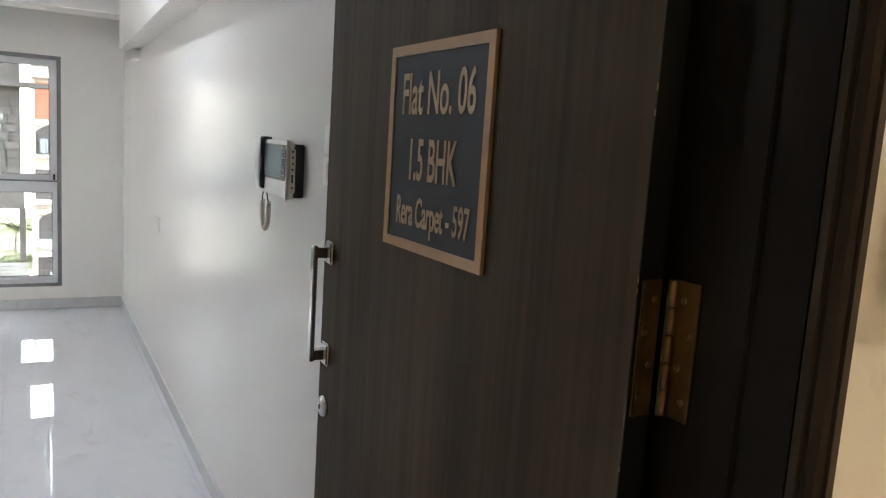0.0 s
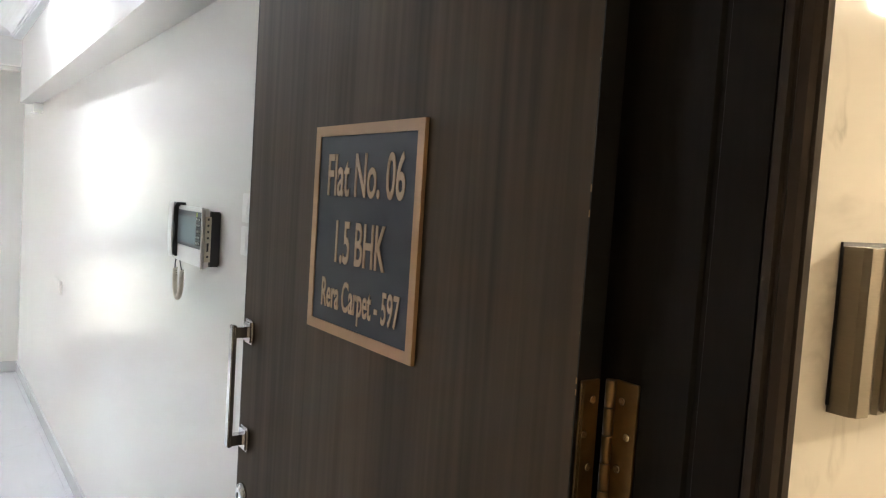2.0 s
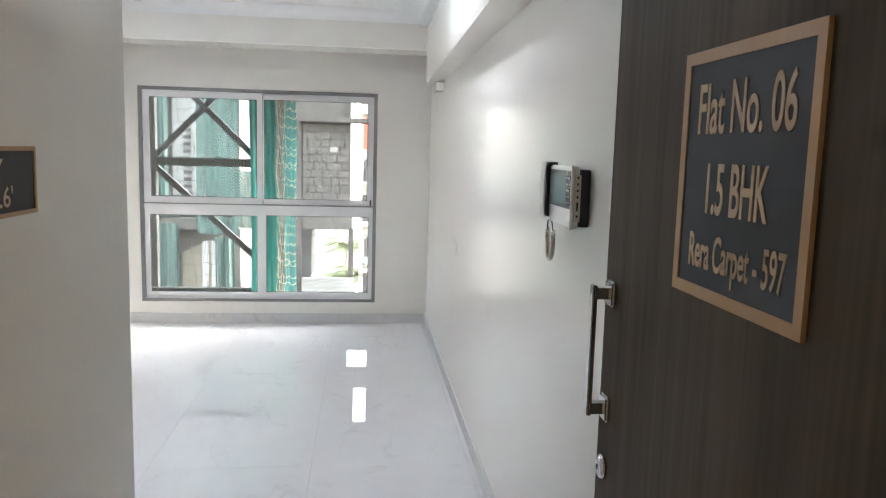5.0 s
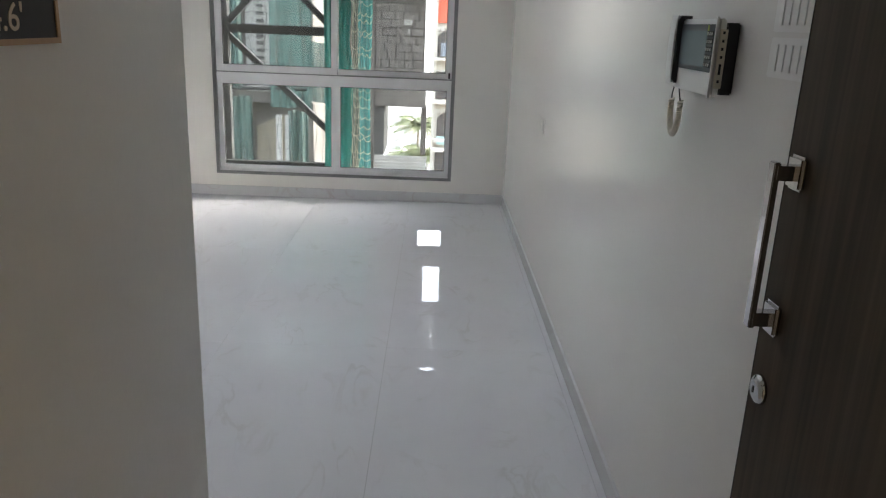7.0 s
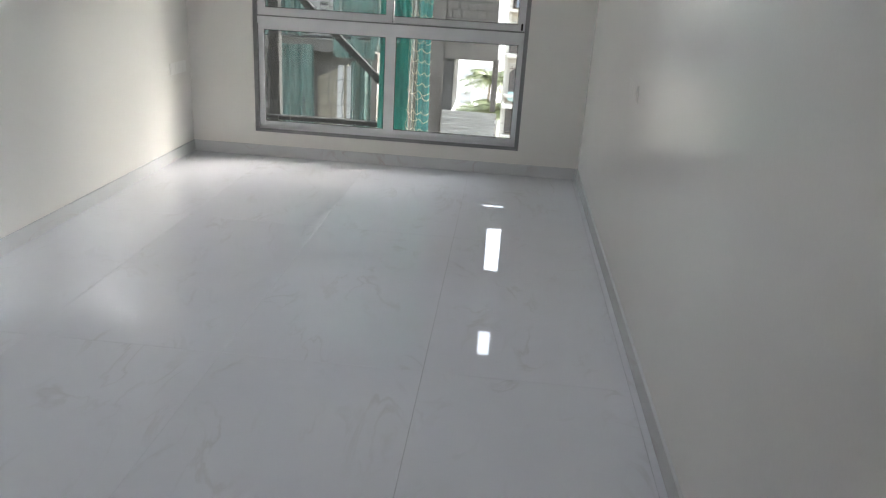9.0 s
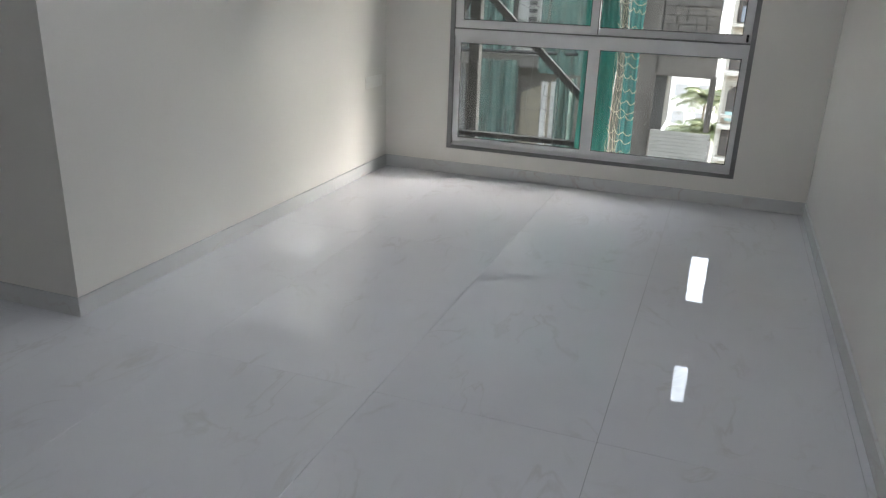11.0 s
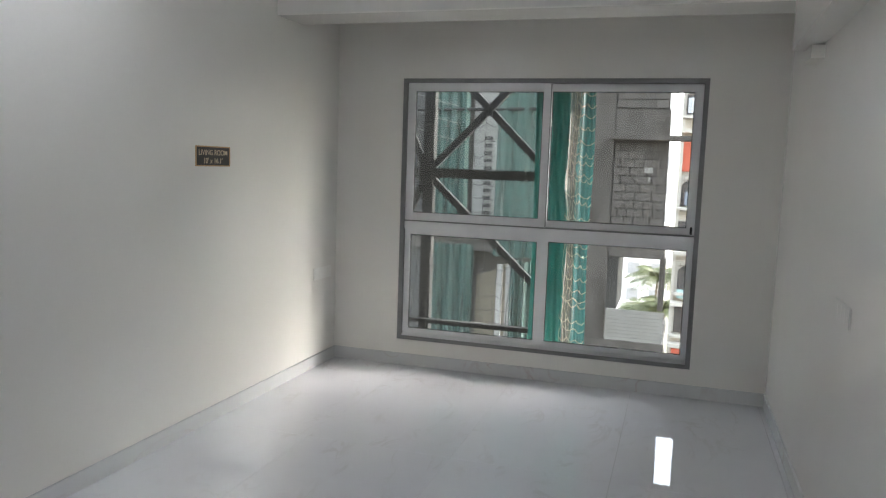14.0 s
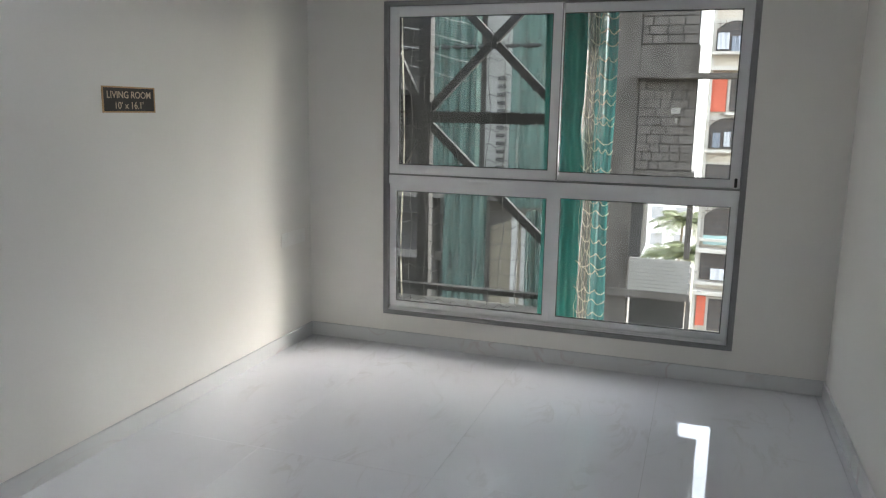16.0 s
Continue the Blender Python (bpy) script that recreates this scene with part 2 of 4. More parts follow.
M_FAN = material("fan_white_enamel", (0.66, 0.66, 0.66), 0.35, grain=0.02, scale=40)
M_LOBBY = marble("cream_lobby_marble", (0.66, 0.61, 0.53), (0.34, 0.30, 0.25), 0.03, 4.0, 0.85, 0.09)
M_LOBBY_FLOOR = marble("beige_lobby_floor", (0.50, 0.45, 0.38), (0.35, 0.3, 0.25), 0.12, 2.0, 0.4, 0.04)
M_BRONZE = material("brushed_bronze_grey", (0.25, 0.215, 0.17), 0.33, 0.7, grain=0.12, scale=60, stretch=(1, 1, 12), bump=0.05)
M_TUBE = glow("led_tube_glow", (0.86, 0.91, 1.0), 2.75)
M_LOBBY_LAMP = glow("warm_lamp_glow", (1.0, 0.87, 0.67), 12.5)
M_STEEL = material("dark_scaffold_steel", (0.014, 0.013, 0.012), 0.8, 0.0, grain=0.4, scale=25, bump=0.15, stain=0.5, stain_scale=4)
M_CONC = material("grey_concrete", (0.125, 0.112, 0.100), 0.85, grain=0.22, scale=7, bump=0.05, stain=0.75, stain_scale=1.6, stretch=(1.6, 1, 0.5))
# dark concrete: dusty on the ledge, painted shade inside the buildings opposite
M_CONC_D = material("dusty_shaded_concrete", (0.075, 0.072, 0.067), 0.9, grain=0.3, scale=8, bump=0.3, stain=0.6, stain_scale=1.5)
M_BLOCK = material("grey_cement_block", (0.128, 0.115, 0.104), 0.9, grain=0.2, scale=9, bump=0.1, stain=0.4, stain_scale=2.0)
bt = M_BLOCK.node_tree
oi, hs = bt.nodes.new("ShaderNodeObjectInfo"), bt.nodes.new("ShaderNodeHueSaturation")
mr = bt.nodes.new("ShaderNodeMapRange")
mr.inputs["To Min"].default_value, mr.inputs["To Max"].default_value = 0.88, 1.12
bt.links.new(oi.outputs["Random"], mr.inputs["Value"])
bt.links.new(mr.outputs["Result"], hs.inputs["Value"])
base_in = bt.nodes["Principled BSDF"].inputs["Base Color"]
bt.links.new(base_in.links[0].from_socket, hs.inputs["Color"])
bt.links.new(hs.outputs["Color"], base_in)
M_MORTAR = material("dark_mortar", (0.065, 0.06, 0.055), 0.95, grain=0.2, scale=20)
M_PLYTAN = material("tan_plywood", (0.19, 0.165, 0.125), 0.8, grain=0.25, scale=8, stain=0.4, stain_scale=3)
M_WHITEWASH = material("chalky_white_paint", (0.30, 0.29, 0.27), 0.85, grain=0.12, scale=9, stain=0.35, stain_scale=2)
M_NET = netting("green_shade_net", (0.036, 0.070, 0.058), 0.90)
M_NET_D = netting("dark_green_shade_net", (0.034, 0.064, 0.053), 0.90)
M_TEAL = material("teal_plastic_sheet", (0.008, 0.21, 0.175), 0.45, grain=0.25, scale=9, stretch=(1, 1, 0.2), bump=0.2, stain=0.15)
M_TEALNET = netting("teal_safety_net", (0.06, 0.27, 0.265), 0.86, 160)
M_GREIGENET = netting("bunched_beige_net", (0.14, 0.15, 0.125), 0.80, 200)
M_ROPE = material("beige_rope", (0.64, 0.59, 0.46), 0.85, grain=0.25, scale=160, bump=0.3)
M_BLACKNET = material("dark_net_cord", (0.05, 0.048, 0.042), 0.8, grain=0.2, scale=80)
M_CREAM = material("cream_facade_paint", (0.60, 0.53, 0.44), 0.85, grain=0.06, scale=5, stain=0.25, stain_scale=0.5)
M_CREAM2 = material("pale_pillar_paint", (0.54, 0.50, 0.44), 0.85, grain=0.05, scale=5, stain=0.2, stain_scale=0.5)
M_RED = material("faded_red_panel", (0.62, 0.14, 0.08), 0.7, grain=0.1, scale=6, stain=0.15)
M_DARKWIN = material("dark_window_glass", (0.085, 0.08, 0.078), 0.6, grain=0.4, scale=3)
M_GRILLE = material("rusty_window_grille", (0.16, 0.12, 0.10), 0.7, grain=0.2, scale=20)
M_CLOTH_W = material("white_washing", (0.55, 0.55, 0.57), 0.9, grain=0.06, scale=12)
M_CLOTH_B = material("blue_grey_washing", (0.24, 0.26, 0.30), 0.9, grain=0.1, scale=12)
M_CLOTH_T = material("pale_teal_tarpaulin", (0.36, 0.5, 0.48), 0.7, grain=0.1, scale=9)
M_LEAF = material("palm_leaf", (0.12, 0.14, 0.055), 0.55, grain=0.35, scale=6)
M_TRUNK = material("palm_trunk", (0.22, 0.18, 0.13), 0.9, grain=0.3, scale=12, bump=0.4)
M_FARWHITE = material("far_white_render", (0.78, 0.78, 0.76), 0.85, grain=0.04, scale=2, stain=0.1, stain_scale=0.3)
# distance glare and haze are put into this pale window colour
M_FARWIN = material("far_hazy_window", (0.36, 0.36, 0.37), 0.6, grain=0.2, scale=2)
M_GROUND = material("dusty_ground", (0.22, 0.20, 0.17), 0.95, grain=0.3, scale=0.6, stain=0.4, stain_scale=0.1)


# ---- building helpers ----
def box(bm, x0, x1, y0, y1, z0, z1, bevel=0.0):
    vs = [bm.verts.new((x, y, z)) for x in (x0, x1) for y in (y0, y1) for z in (z0, z1)]
    quads = ((0, 1, 3, 2), (4, 6, 7, 5), (0, 4, 5, 1), (2, 3, 7, 6), (0, 2, 6, 4), (1, 5, 7, 3))
    fs = [bm.faces.new([vs[i] for i in q]) for q in quads]
    if bevel:
        es = list({e for f in fs for e in f.edges})
        bmesh.ops.bevel(bm, geom=es, offset=bevel, segments=2, affect="EDGES", clamp_overlap=True)
    return bm


def one_box(x0, x1, y0, y1, z0, z1, bevel=0.0):
    return box(bmesh.new(), x0, x1, y0, y1, z0, z1, bevel)


def prism(bm, outline, axis, a, b):
    """Extrude a closed outline (pairs) along an axis from a to b."""
    def at(p, v):
        return {"z": (p[0], p[1], v), "y": (p[0], v, p[1]), "x": (v, p[0], p[1])}[axis]
    lo, hi = [bm.verts.new(at(p, a)) for p in outline], [bm.verts.new(at(p, b)) for p in outline]
    n = len(outline)
    for i in range(n):
        bm.faces.new((lo[i], lo[(i + 1) % n], hi[(i + 1) % n], hi[i]))
    bm.faces.new(lo[::-1])
    bm.faces.new(hi)
    bmesh.ops.recalc_face_normals(bm, faces=bm.faces)
    return bm


def rod(bm, a, b, r, sides=10, r2=None):
    """A round bar between two points."""
    a, b = Vector(a), Vector(b)
    turn = (b - a).to_track_quat("Z", "Y").to_matrix()
    rings = []
    for p, rr in ((a, r), (b, r if r2 is None else r2)):
        rings.append([bm.verts.new(p + turn @ Vector((rr * math.cos(t), rr * math.sin(t), 0))) for t in [2 * math.pi * i / sides for i in range(sides)]])
    for i in range(sides):
        f = bm.faces.new((rings[0][i], rings[0][(i + 1) % sides], rings[1][(i + 1) % sides], rings[1][i]))
        f.smooth = sides > 6
    bm.faces.new(rings[0][::-1])
    bm.faces.new(rings[1])
    return bm


def bar(bm, a, b, w, d):
    """A square-section bar between two points in a plane of constant y."""
    a, b = Vector(a), Vector(b)
    u = (b - a).normalized()
    s = u.cross(Vector((0, 1, 0))).normalized() * (w / 2)
    t = Vector((0, d / 2, 0))
    vs = [bm.verts.new(p + i * s + j * t) for p in (a, b) for i, j in ((-1, -1), (1, -1), (1, 1), (-1, 1))]
    for q in ((0, 1, 2, 3), (7, 6, 5, 4), (0, 4, 5, 1), (1, 5, 6, 2), (2, 6, 7, 3), (3, 7, 4, 0)):
        bm.faces.new([vs[i] for i in q])
    bmesh.ops.recalc_face_normals(bm, faces=bm.faces)
    return bm


def lathe(bm, profile, centre=(0, 0, 0), sides=32):
    """Turn a profile of (radius, height) round the upright axis."""
    c = Vector(centre)
    rings = [[bm.verts.new(c + Vector((r * math.cos(t), r * math.sin(t), h))) for t in [2 * math.pi * i / sides for i in range(sides)]] for r, h in profile]
    for lo, hi in zip(rings, rings[1:]):
        for i in range(sides):
            f = bm.faces.new((lo[i], lo[(i + 1) % sides], hi[(i + 1) % sides], hi[i]))
            f.smooth = True
    bm.faces.new(rings[0][::-1])
    bm.faces.new(rings[-1])
    bmesh.ops.recalc_face_normals(bm, faces=bm.faces)
    return bm


def tube(bm, pts, r, sides=6):
    """A thin round cord through points."""
    rings = []
    pts = [Vector(p) for p in pts]
    for i, p in enumerate(pts):
        d = (pts[min(i + 1, len(pts) - 1)] - pts[max(i - 1, 0)]).normalized()
        q = d.to_track_quat("Z", "Y").to_matrix()
        rings.append([bm.verts.new(p + q @ Vector((r * math.cos(t), r * math.sin(t), 0))) for t in [2 * math.pi * k / sides for k in range(sides)]])
    for a, b in zip(rings, rings[1:]):
        for k in range(sides):
            f = bm.faces.new((a[k], a[(k + 1) % sides], b[(k + 1) % sides], b[k]))
            f.smooth = True
    bm.faces.new(rings[0][::-1])
    bm.faces.new(rings[-1])
    return bm


def mesh_of(name, bm):
    me = bpy.data.meshes.new(name)
    bm.to_mesh(me)
    bm.free()
    return me


def part(name, bm, mat, parent, label=""):
    """One bmesh as one mesh object under a thing or a part."""
    me = mesh_of(name, bm)
    me.materials.append(mat)
    ob = new(name, me)
    ob.parent = parent
    if label:
        tagged(ob, label)
    return ob


def thing(name, label, category, group="", kind=""):
    return tagged(new(name), label, category, group, kind)


def structure(name, bm, mat, label, category):
    me = mesh_of(name, bm)
    me.materials.append(mat)
    return tagged(new(name, me), label, category, "", "structure")


def writing(name, text, mat, parent, m, height, width, depth=0.0008, bold=0.0):
    """Raised letters from the built-in font, with capitals of that height, set to that width, centred at the pose m."""
    cu = bpy.data.curves.new(name, "FONT")
    cu.body, cu.size, cu.align_x = text, 1.0, "CENTER"
    cu.extrude, cu.offset = 0.01, bold
    tmp = bpy.data.objects.new(name, cu)
    scene.collection.objects.link(tmp)
    bpy.context.view_layer.update()
    me = bpy.data.meshes.new_from_object(tmp.evaluated_get(bpy.context.evaluated_depsgraph_get()))
    bpy.data.objects.remove(tmp)
    xs = [v.co.x for v in me.vertices]
    k = height / 0.73
    me.transform(Matrix.Diagonal((width / (max(xs) - min(xs)), k, depth / 0.01, 1)) @ Matrix.Translation((-(max(xs) + min(xs)) / 2, -0.36, 0)))
    me.materials.clear()
    me.materials.append(mat)
    ob = new(name, me)
    ob.parent = parent
    ob.matrix_basis = m
    return ob


def facing(origin, right, out):
    """A pose whose x runs to the right, y up and z out of an upright surface."""
    r, o = Vector(right), Vector(out)
    return Matrix.Translation(origin) @ Matrix((r, Vector((0, 0, 1)), o)).transposed().to_4x4()

# ---- the flat: floor slab, walls, beams, ceiling ----
floor = structure("floor", one_box(-4.75, 0.15, -6.633, 0.2, -0.15, -0.009), M_GROUT, "pale marble-look polished tile floor of the living room", "floor")
structure("wall_east", one_box(0.0, 0.15, -6.493, 0.2, -0.15, 2.9), M_WALL, "cream satin-painted wall with soft window reflections", "wall")
wall_n = bmesh.new()
box(wall_n, -4.75, -2.544, 0.0, 0.2, -0.15, 2.9)
box(wall_n, -0.472, 0.0, 0.0, 0.2, -0.15, 2.9)
box(wall_n, -2.544, -0.472, 0.0, 0.2, -0.15, 0.19)
box(wall_n, -2.544, -0.472, 0.0, 0.2, 2.085, 2.9)
structure("wall_north", wall_n, M_WALL, "cream painted wall round the big window", "wall")
# unseen pier, added to cut the daylight reaching the west wall's window corner
structure("wall_fin", one_box(-0.30, -0.10, 0.2, 0.75, -14.0, 6.0), M_WALL, "unseen outer pier added to block daylight beside the window", "wall")
structure("wall_west", one_box(-3.2, -3.05, -3.13, 0.0, -0.15, 2.9), M_WALL, "cream painted living room wall ending at a corner", "wall")
structure("wall_passage", one_box(-4.6, -3.2, -3.13, -2.98, -0.15, 2.9), M_WALL, "cream painted wall of the side passage", "wall")
structure("wall_passage_end", one_box(-4.75, -4.6, -5.45, 0.0, -0.15, 2.9), M_WALL, "plain cream wall closing the side passage", "wall")
structure("wall_partition", one_box(-4.6, -1.3, -5.45, -5.30, -0.15, 2.9), M_WALL, "cream painted partition beside the entry", "wall")
structure("wall_entry", one_box(-1.3, -1.072, -6.493, -5.30, -0.15, 2.9), M_WALL, "cream painted entry wall with a room sign", "wall")
structure("ceiling", one_box(-4.75, 0.15, -6.633, 0.2, 2.64, 2.9), M_CEIL, "white painted ceiling", "ceiling")
soffit = bmesh.new()
prism(soffit, [(-0.90, 2.645), (-0.90, 2.368), (-0.894, 2.362), (-0.586, 2.362), (-0.58, 2.368), (-0.58, 2.645)], "x", -3.05, 0.0)
structure("beam_north", soffit, M_WALL, "cream painted dropped beam above the window", "beam")
be = bmesh.new()
ends = [[be.verts.new(v) for v in ((0.0, y, z), (-p, y, z), (-p, y, 2.645), (0.0, y, 2.645))] for y, p, z in ((-5.56, 0.165, 2.160), (-0.90, 0.115, 2.112))]
for k in range(4):
    be.faces.new((ends[0][k], ends[0][(k + 1) % 4], ends[1][(k + 1) % 4], ends[1][k]))
be.faces.new(ends[0])
be.faces.new(ends[1][::-1])
bmesh.ops.recalc_face_normals(be, faces=be.faces)
box(be, -0.171, 0.0, -6.493, -5.56, 2.172, 2.645)
box(be, -0.060, 0.0, -1.15, -0.90, 2.045, 2.105)
structure("beam_east", be, M_WALL, "cream painted beam along the wall under the ceiling", "beam")

# crown moulding: a cove between two stepped ridges
COVE = [(0, 2.548), (0.012, 2.548), (0.012, 2.558), (0.020, 2.558), (0.020, 2.568), (0.030, 2.570)]
COVE += [(0.030 + 0.125 * (1 - math.cos(a)), 2.570 + 0.052 * math.sin(a)) for a in [radians(15 * i) for i in range(1, 7)]]
COVE += [(0.168, 2.622), (0.168, 2.630), (0.182, 2.630), (0.182, 2.641), (0, 2.641)]
c_w, c_e, c_n = bmesh.new(), bmesh.new(), bmesh.new()
prism(c_w, [(-3.05 + d, z) for d, z in COVE], "y", -3.13, -0.90)
prism(c_e, [((-0.155 - d) if d else -0.08, z) for d, z in COVE], "y", -6.493, -0.90)
SOFT = [(0, 2.560)] + [(0.004 + 0.150 * (1 - math.cos(a)), 2.560 + 0.072 * math.sin(a)) for a in [radians(10 * i) for i in range(1, 10)]] + [(0.158, 2.641), (0, 2.641)]
prism(c_n, [(-0.90 - d, z) for d, z in SOFT], "x", -3.048, -0.112)
structure("trim_cornice_west", c_w, M_PLASTER, "white stepped plaster crown moulding under the ceiling", "cornice")
structure("trim_cornice_east", c_e, M_PLASTER, "white stepped plaster crown moulding above the beam", "cornice")
structure("trim_cornice_north", c_n, M_CEIL, "plain white plaster cove on the beam", "cornice")


def skirting(name, x0, x1, y0, y1):
    structure(name, one_box(x0, x1, y0, y1, 0.0, 0.086, 0.002), M_SKIRT, "grey marble skirting along the wall", "skirting")


skirting("baseboard_north", -3.05, 0.0, -0.012, 0.0)
skirting("baseboard_east", -0.012, 0.0, -6.493, -0.012)
skirting("baseboard_west", -3.05, -3.038, -3.142, -0.012)
skirting("baseboard_passage", -4.6, -3.05, -3.142, -3.13)
skirting("baseboard_entry", -1.072, -1.060, -6.493, -5.288)
skirting("baseboard_partition", -4.6, -1.072, -5.30, -5.288)

# ---- the lobby outside the front door ----
lobby = bmesh.new()
box(lobby, -0.094, 4.0, -6.633, -6.493, -0.15, 2.9)
box(lobby, -4.0, -1.072, -6.633, -6.493, -0.15, 2.9)
box(lobby, -1.072, -0.094, -6.633, -6.493, 2.225, 2.9)
structure("wall_lobby", lobby, M_LOBBY, "cream marble-clad lobby wall beside the front door", "wall")
shell = bmesh.new()
box(shell, -4.15, -4.0, -9.15, -6.493, -0.15, 2.9)
box(shell, 4.0, 4.15, -9.15, -6.493, -0.15, 2.9)
box(shell, -4.0, 4.0, -9.15, -9.0, -0.15, 2.9)
structure("wall_lobby_far", shell, M_LOBBY, "plain cream marble walls closing the lobby", "wall")
structure("floor_lobby", one_box(-4.0, 4.0, -9.0, -6.633, -0.15, 0.0), M_LOBBY_FLOOR, "beige polished lobby floor", "floor")
structure("ceiling_lobby", one_box(-4.15, 4.15, -9.15, -6.633, 2.62, 2.9), M_CEIL, "white lobby ceiling", "ceiling")


def lobby_lamp(x, y):
    lamp = thing("ceiling_lamp", "round warm white dome ceiling lamp in the lobby", "ceiling lamp")
    part("rim", lathe(bmesh.new(), [(0.15, 2.618), (0.15, 2.595), (0.14, 2.585), (0.128, 2.585)], (x, y, 0)), M_PLASTIC, lamp)
    part("diffuser", lathe(bmesh.new(), [(0.127, 2.584), (0.127, 2.576), (0.122, 2.55), (0.105, 2.51), (0.07, 2.485), (0.03, 2.476)], (x, y, 0)), M_LOBBY_LAMP, lamp)


lobby_lamp(2.50, -7.76)

# ---- front door: frame, open leaf, furniture ----
JAMB = [(-0.120, -6.450), (-0.120, -6.575), (-0.116, -6.578), (-0.116, -6.583), (-0.120, -6.586), (-0.120, -6.632), (-0.096, -6.632), (-0.096, -6.450)]
CASING = [(-0.1195, -6.6335), (-0.1215, -6.636), (-0.1215, -6.643), (-0.1165, -6.644), (-0.1165, -6.647), (-0.1185, -6.649), (-0.1165, -6.657), (-0.112, -6.661),
          (-0.111, -6.657), (-0.1085, -6.657), (-0.107, -6.662), (-0.101, -6.664), (-0.098, -6.660), (-0.096, -6.6345)]
frame_thing = tagged(new("door_frame"), "dark brown moulded wooden door frame", "door frame", "", "structure")
part("jamb", prism(bmesh.new(), JAMB, "z", 0.0, 2.22), M_FRAME, frame_thing)
part("jamb", prism(bmesh.new(), [(-1.150 - x, y) for x, y in JAMB], "z", 0.0, 2.22), M_FRAME, frame_thing)
part("head", prism(bmesh.new(), [(y, 2.315 + x) for x, y in JAMB], "x", -1.052, -0.098), M_FRAME, frame_thing)
part("casing", prism(bmesh.new(), CASING, "z", 0.0, 2.22), M_CASING, frame_thing, "moulded brown casing strip, coloured lighter for the lobby lamp")
part("casing", prism(bmesh.new(), [(-1.150 - x, y) for x, y in CASING], "z", 0.0, 2.22), M_CASING, frame_thing, "moulded brown casing strip, coloured lighter for the lobby lamp")
part("casing", prism(bmesh.new(), [(y, 2.315 + x) for x, y in CASING], "x", -1.052, -0.098), M_CASING, frame_thing, "moulded brown casing strip, coloured lighter for the lobby lamp")
part("threshold", one_box(-1.03, -0.12, -6.64, -6.49, 0.0, 0.014, 0.003), M_LOBBY_FLOOR, frame_thing, "beige stone threshold")

door = tagged(new("door_1"), "dark wood laminate front door standing wide open", "door", "", "structure")
DX, DY0, DY1, DZ = -0.165, -6.482, -5.592, 2.166
leaf = part("door_leaf", one_box(DX, DX + 0.030, DY0, DY1, 0.006, DZ, 0.0012), M_DOOR, door)
part("edge_band", one_box(DX - 0.0006, DX + 0.0306, DY0 - 0.0012, DY0, 0.006, DZ), M_EDGE, door, "black-painted hinge edge")
part("edge_band", one_box(DX - 0.0004, DX + 0.0304, DY1, DY1 + 0.001, 0.006, DZ), M_EDGE, door)


def hinge(z0, z1):
    h = part("hinge", one_box(DX + 0.003, DX + 0.028, DY0 - 0.0042, DY0 - 0.0012, z0, z1, 0.0006), M_BRASS, door, "tarnished brass butt hinge")
    part("frame_plate", one_box(-0.1232, -0.1202, DY0 - 0.040, DY0 - 0.010, z0, z1, 0.0006), M_BRASS, h)
    # bright strip stands in for the reflection on the leaf's outer edge
    part("worn_edge", one_box(DX + 0.0022, DX + 0.0072, DY0 - 0.0050, DY0 - 0.0040, z0 + 0.002, z1 - 0.002, 0.0004), M_BRASS_PALE, h, "bright strip for the reflection along the hinge leaf")
    n = 5
    for i in range(n):
        a, b = z0 + (z1 - z0) * i / n, z0 + (z1 - z0) * (i + 1) / n
        part("knuckle", rod(bmesh.new(), (-0.127, DY0 - 0.009, a + 0.0006), (-0.127, DY0 - 0.009, b - 0.0006), 0.0052, 14), M_BRASS, h)
    for k in range(4):
        z = z0 + (z1 - z0) * (0.14 + 0.24 * k)
        o = 0.005 if k % 2 else -0.004
        part("screw", rod(bmesh.new(), (DX + 0.014 + o, DY0 - 0.0054, z), (DX + 0.014 + o, DY0 - 0.0040, z), 0.0034, 12, 0.0046), M_BRASS_PALE, h)
        part("screw", rod(bmesh.new(), (-0.1242, DY0 - 0.026 + o, z), (-0.1230, DY0 - 0.026 + o, z), 0.0034, 12, 0.0046), M_BRASS_PALE, h)


hinge(1.330, 1.469)
hinge(0.24, 0.38)
hinge(1.934, 2.073)

# pull handle of flat bar on two square roses
HY = -5.632
pull = part("door_handle", one_box(DX - 0.040, DX - 0.031, HY - 0.009, HY + 0.009, 1.144, 1.376, 0.0015), M_CHROME, door, "polished chrome square pull handle")
for z in (1.157, 1.362):
    part("stem", one_box(DX - 0.036, DX - 0.008, HY - 0.010, HY + 0.010, z - 0.010, z + 0.010, 0.001), M_CHROME, pull)
    part("rose", one_box(DX - 0.010, DX - 0.0005, HY - 0.021, HY + 0.021, z - 0.023, z + 0.023, 0.004), M_CHROME, pull)
lock_bm = bmesh.new()
lathe(lock_bm, [(0.022, 0.0), (0.022, 0.004), (0.019, 0.008), (0.012, 0.0105), (0.006, 0.011)], (0, 0, 0), 28)
bmesh.ops.transform(lock_bm, matrix=facing((DX - 0.0003, -5.627, 1.045), (0, -1, 0), (-1, 0, 0)), verts=lock_bm.verts)
lock = part("lock_cylinder", lock_bm, M_CHROME, door, "round chrome lock escutcheon")
part("keyhole", one_box(DX - 0.0125, DX - 0.0108, -5.6282, -5.6258, 1.040, 1.050), M_BLACK, lock)
chip_rng = random.Random(12)
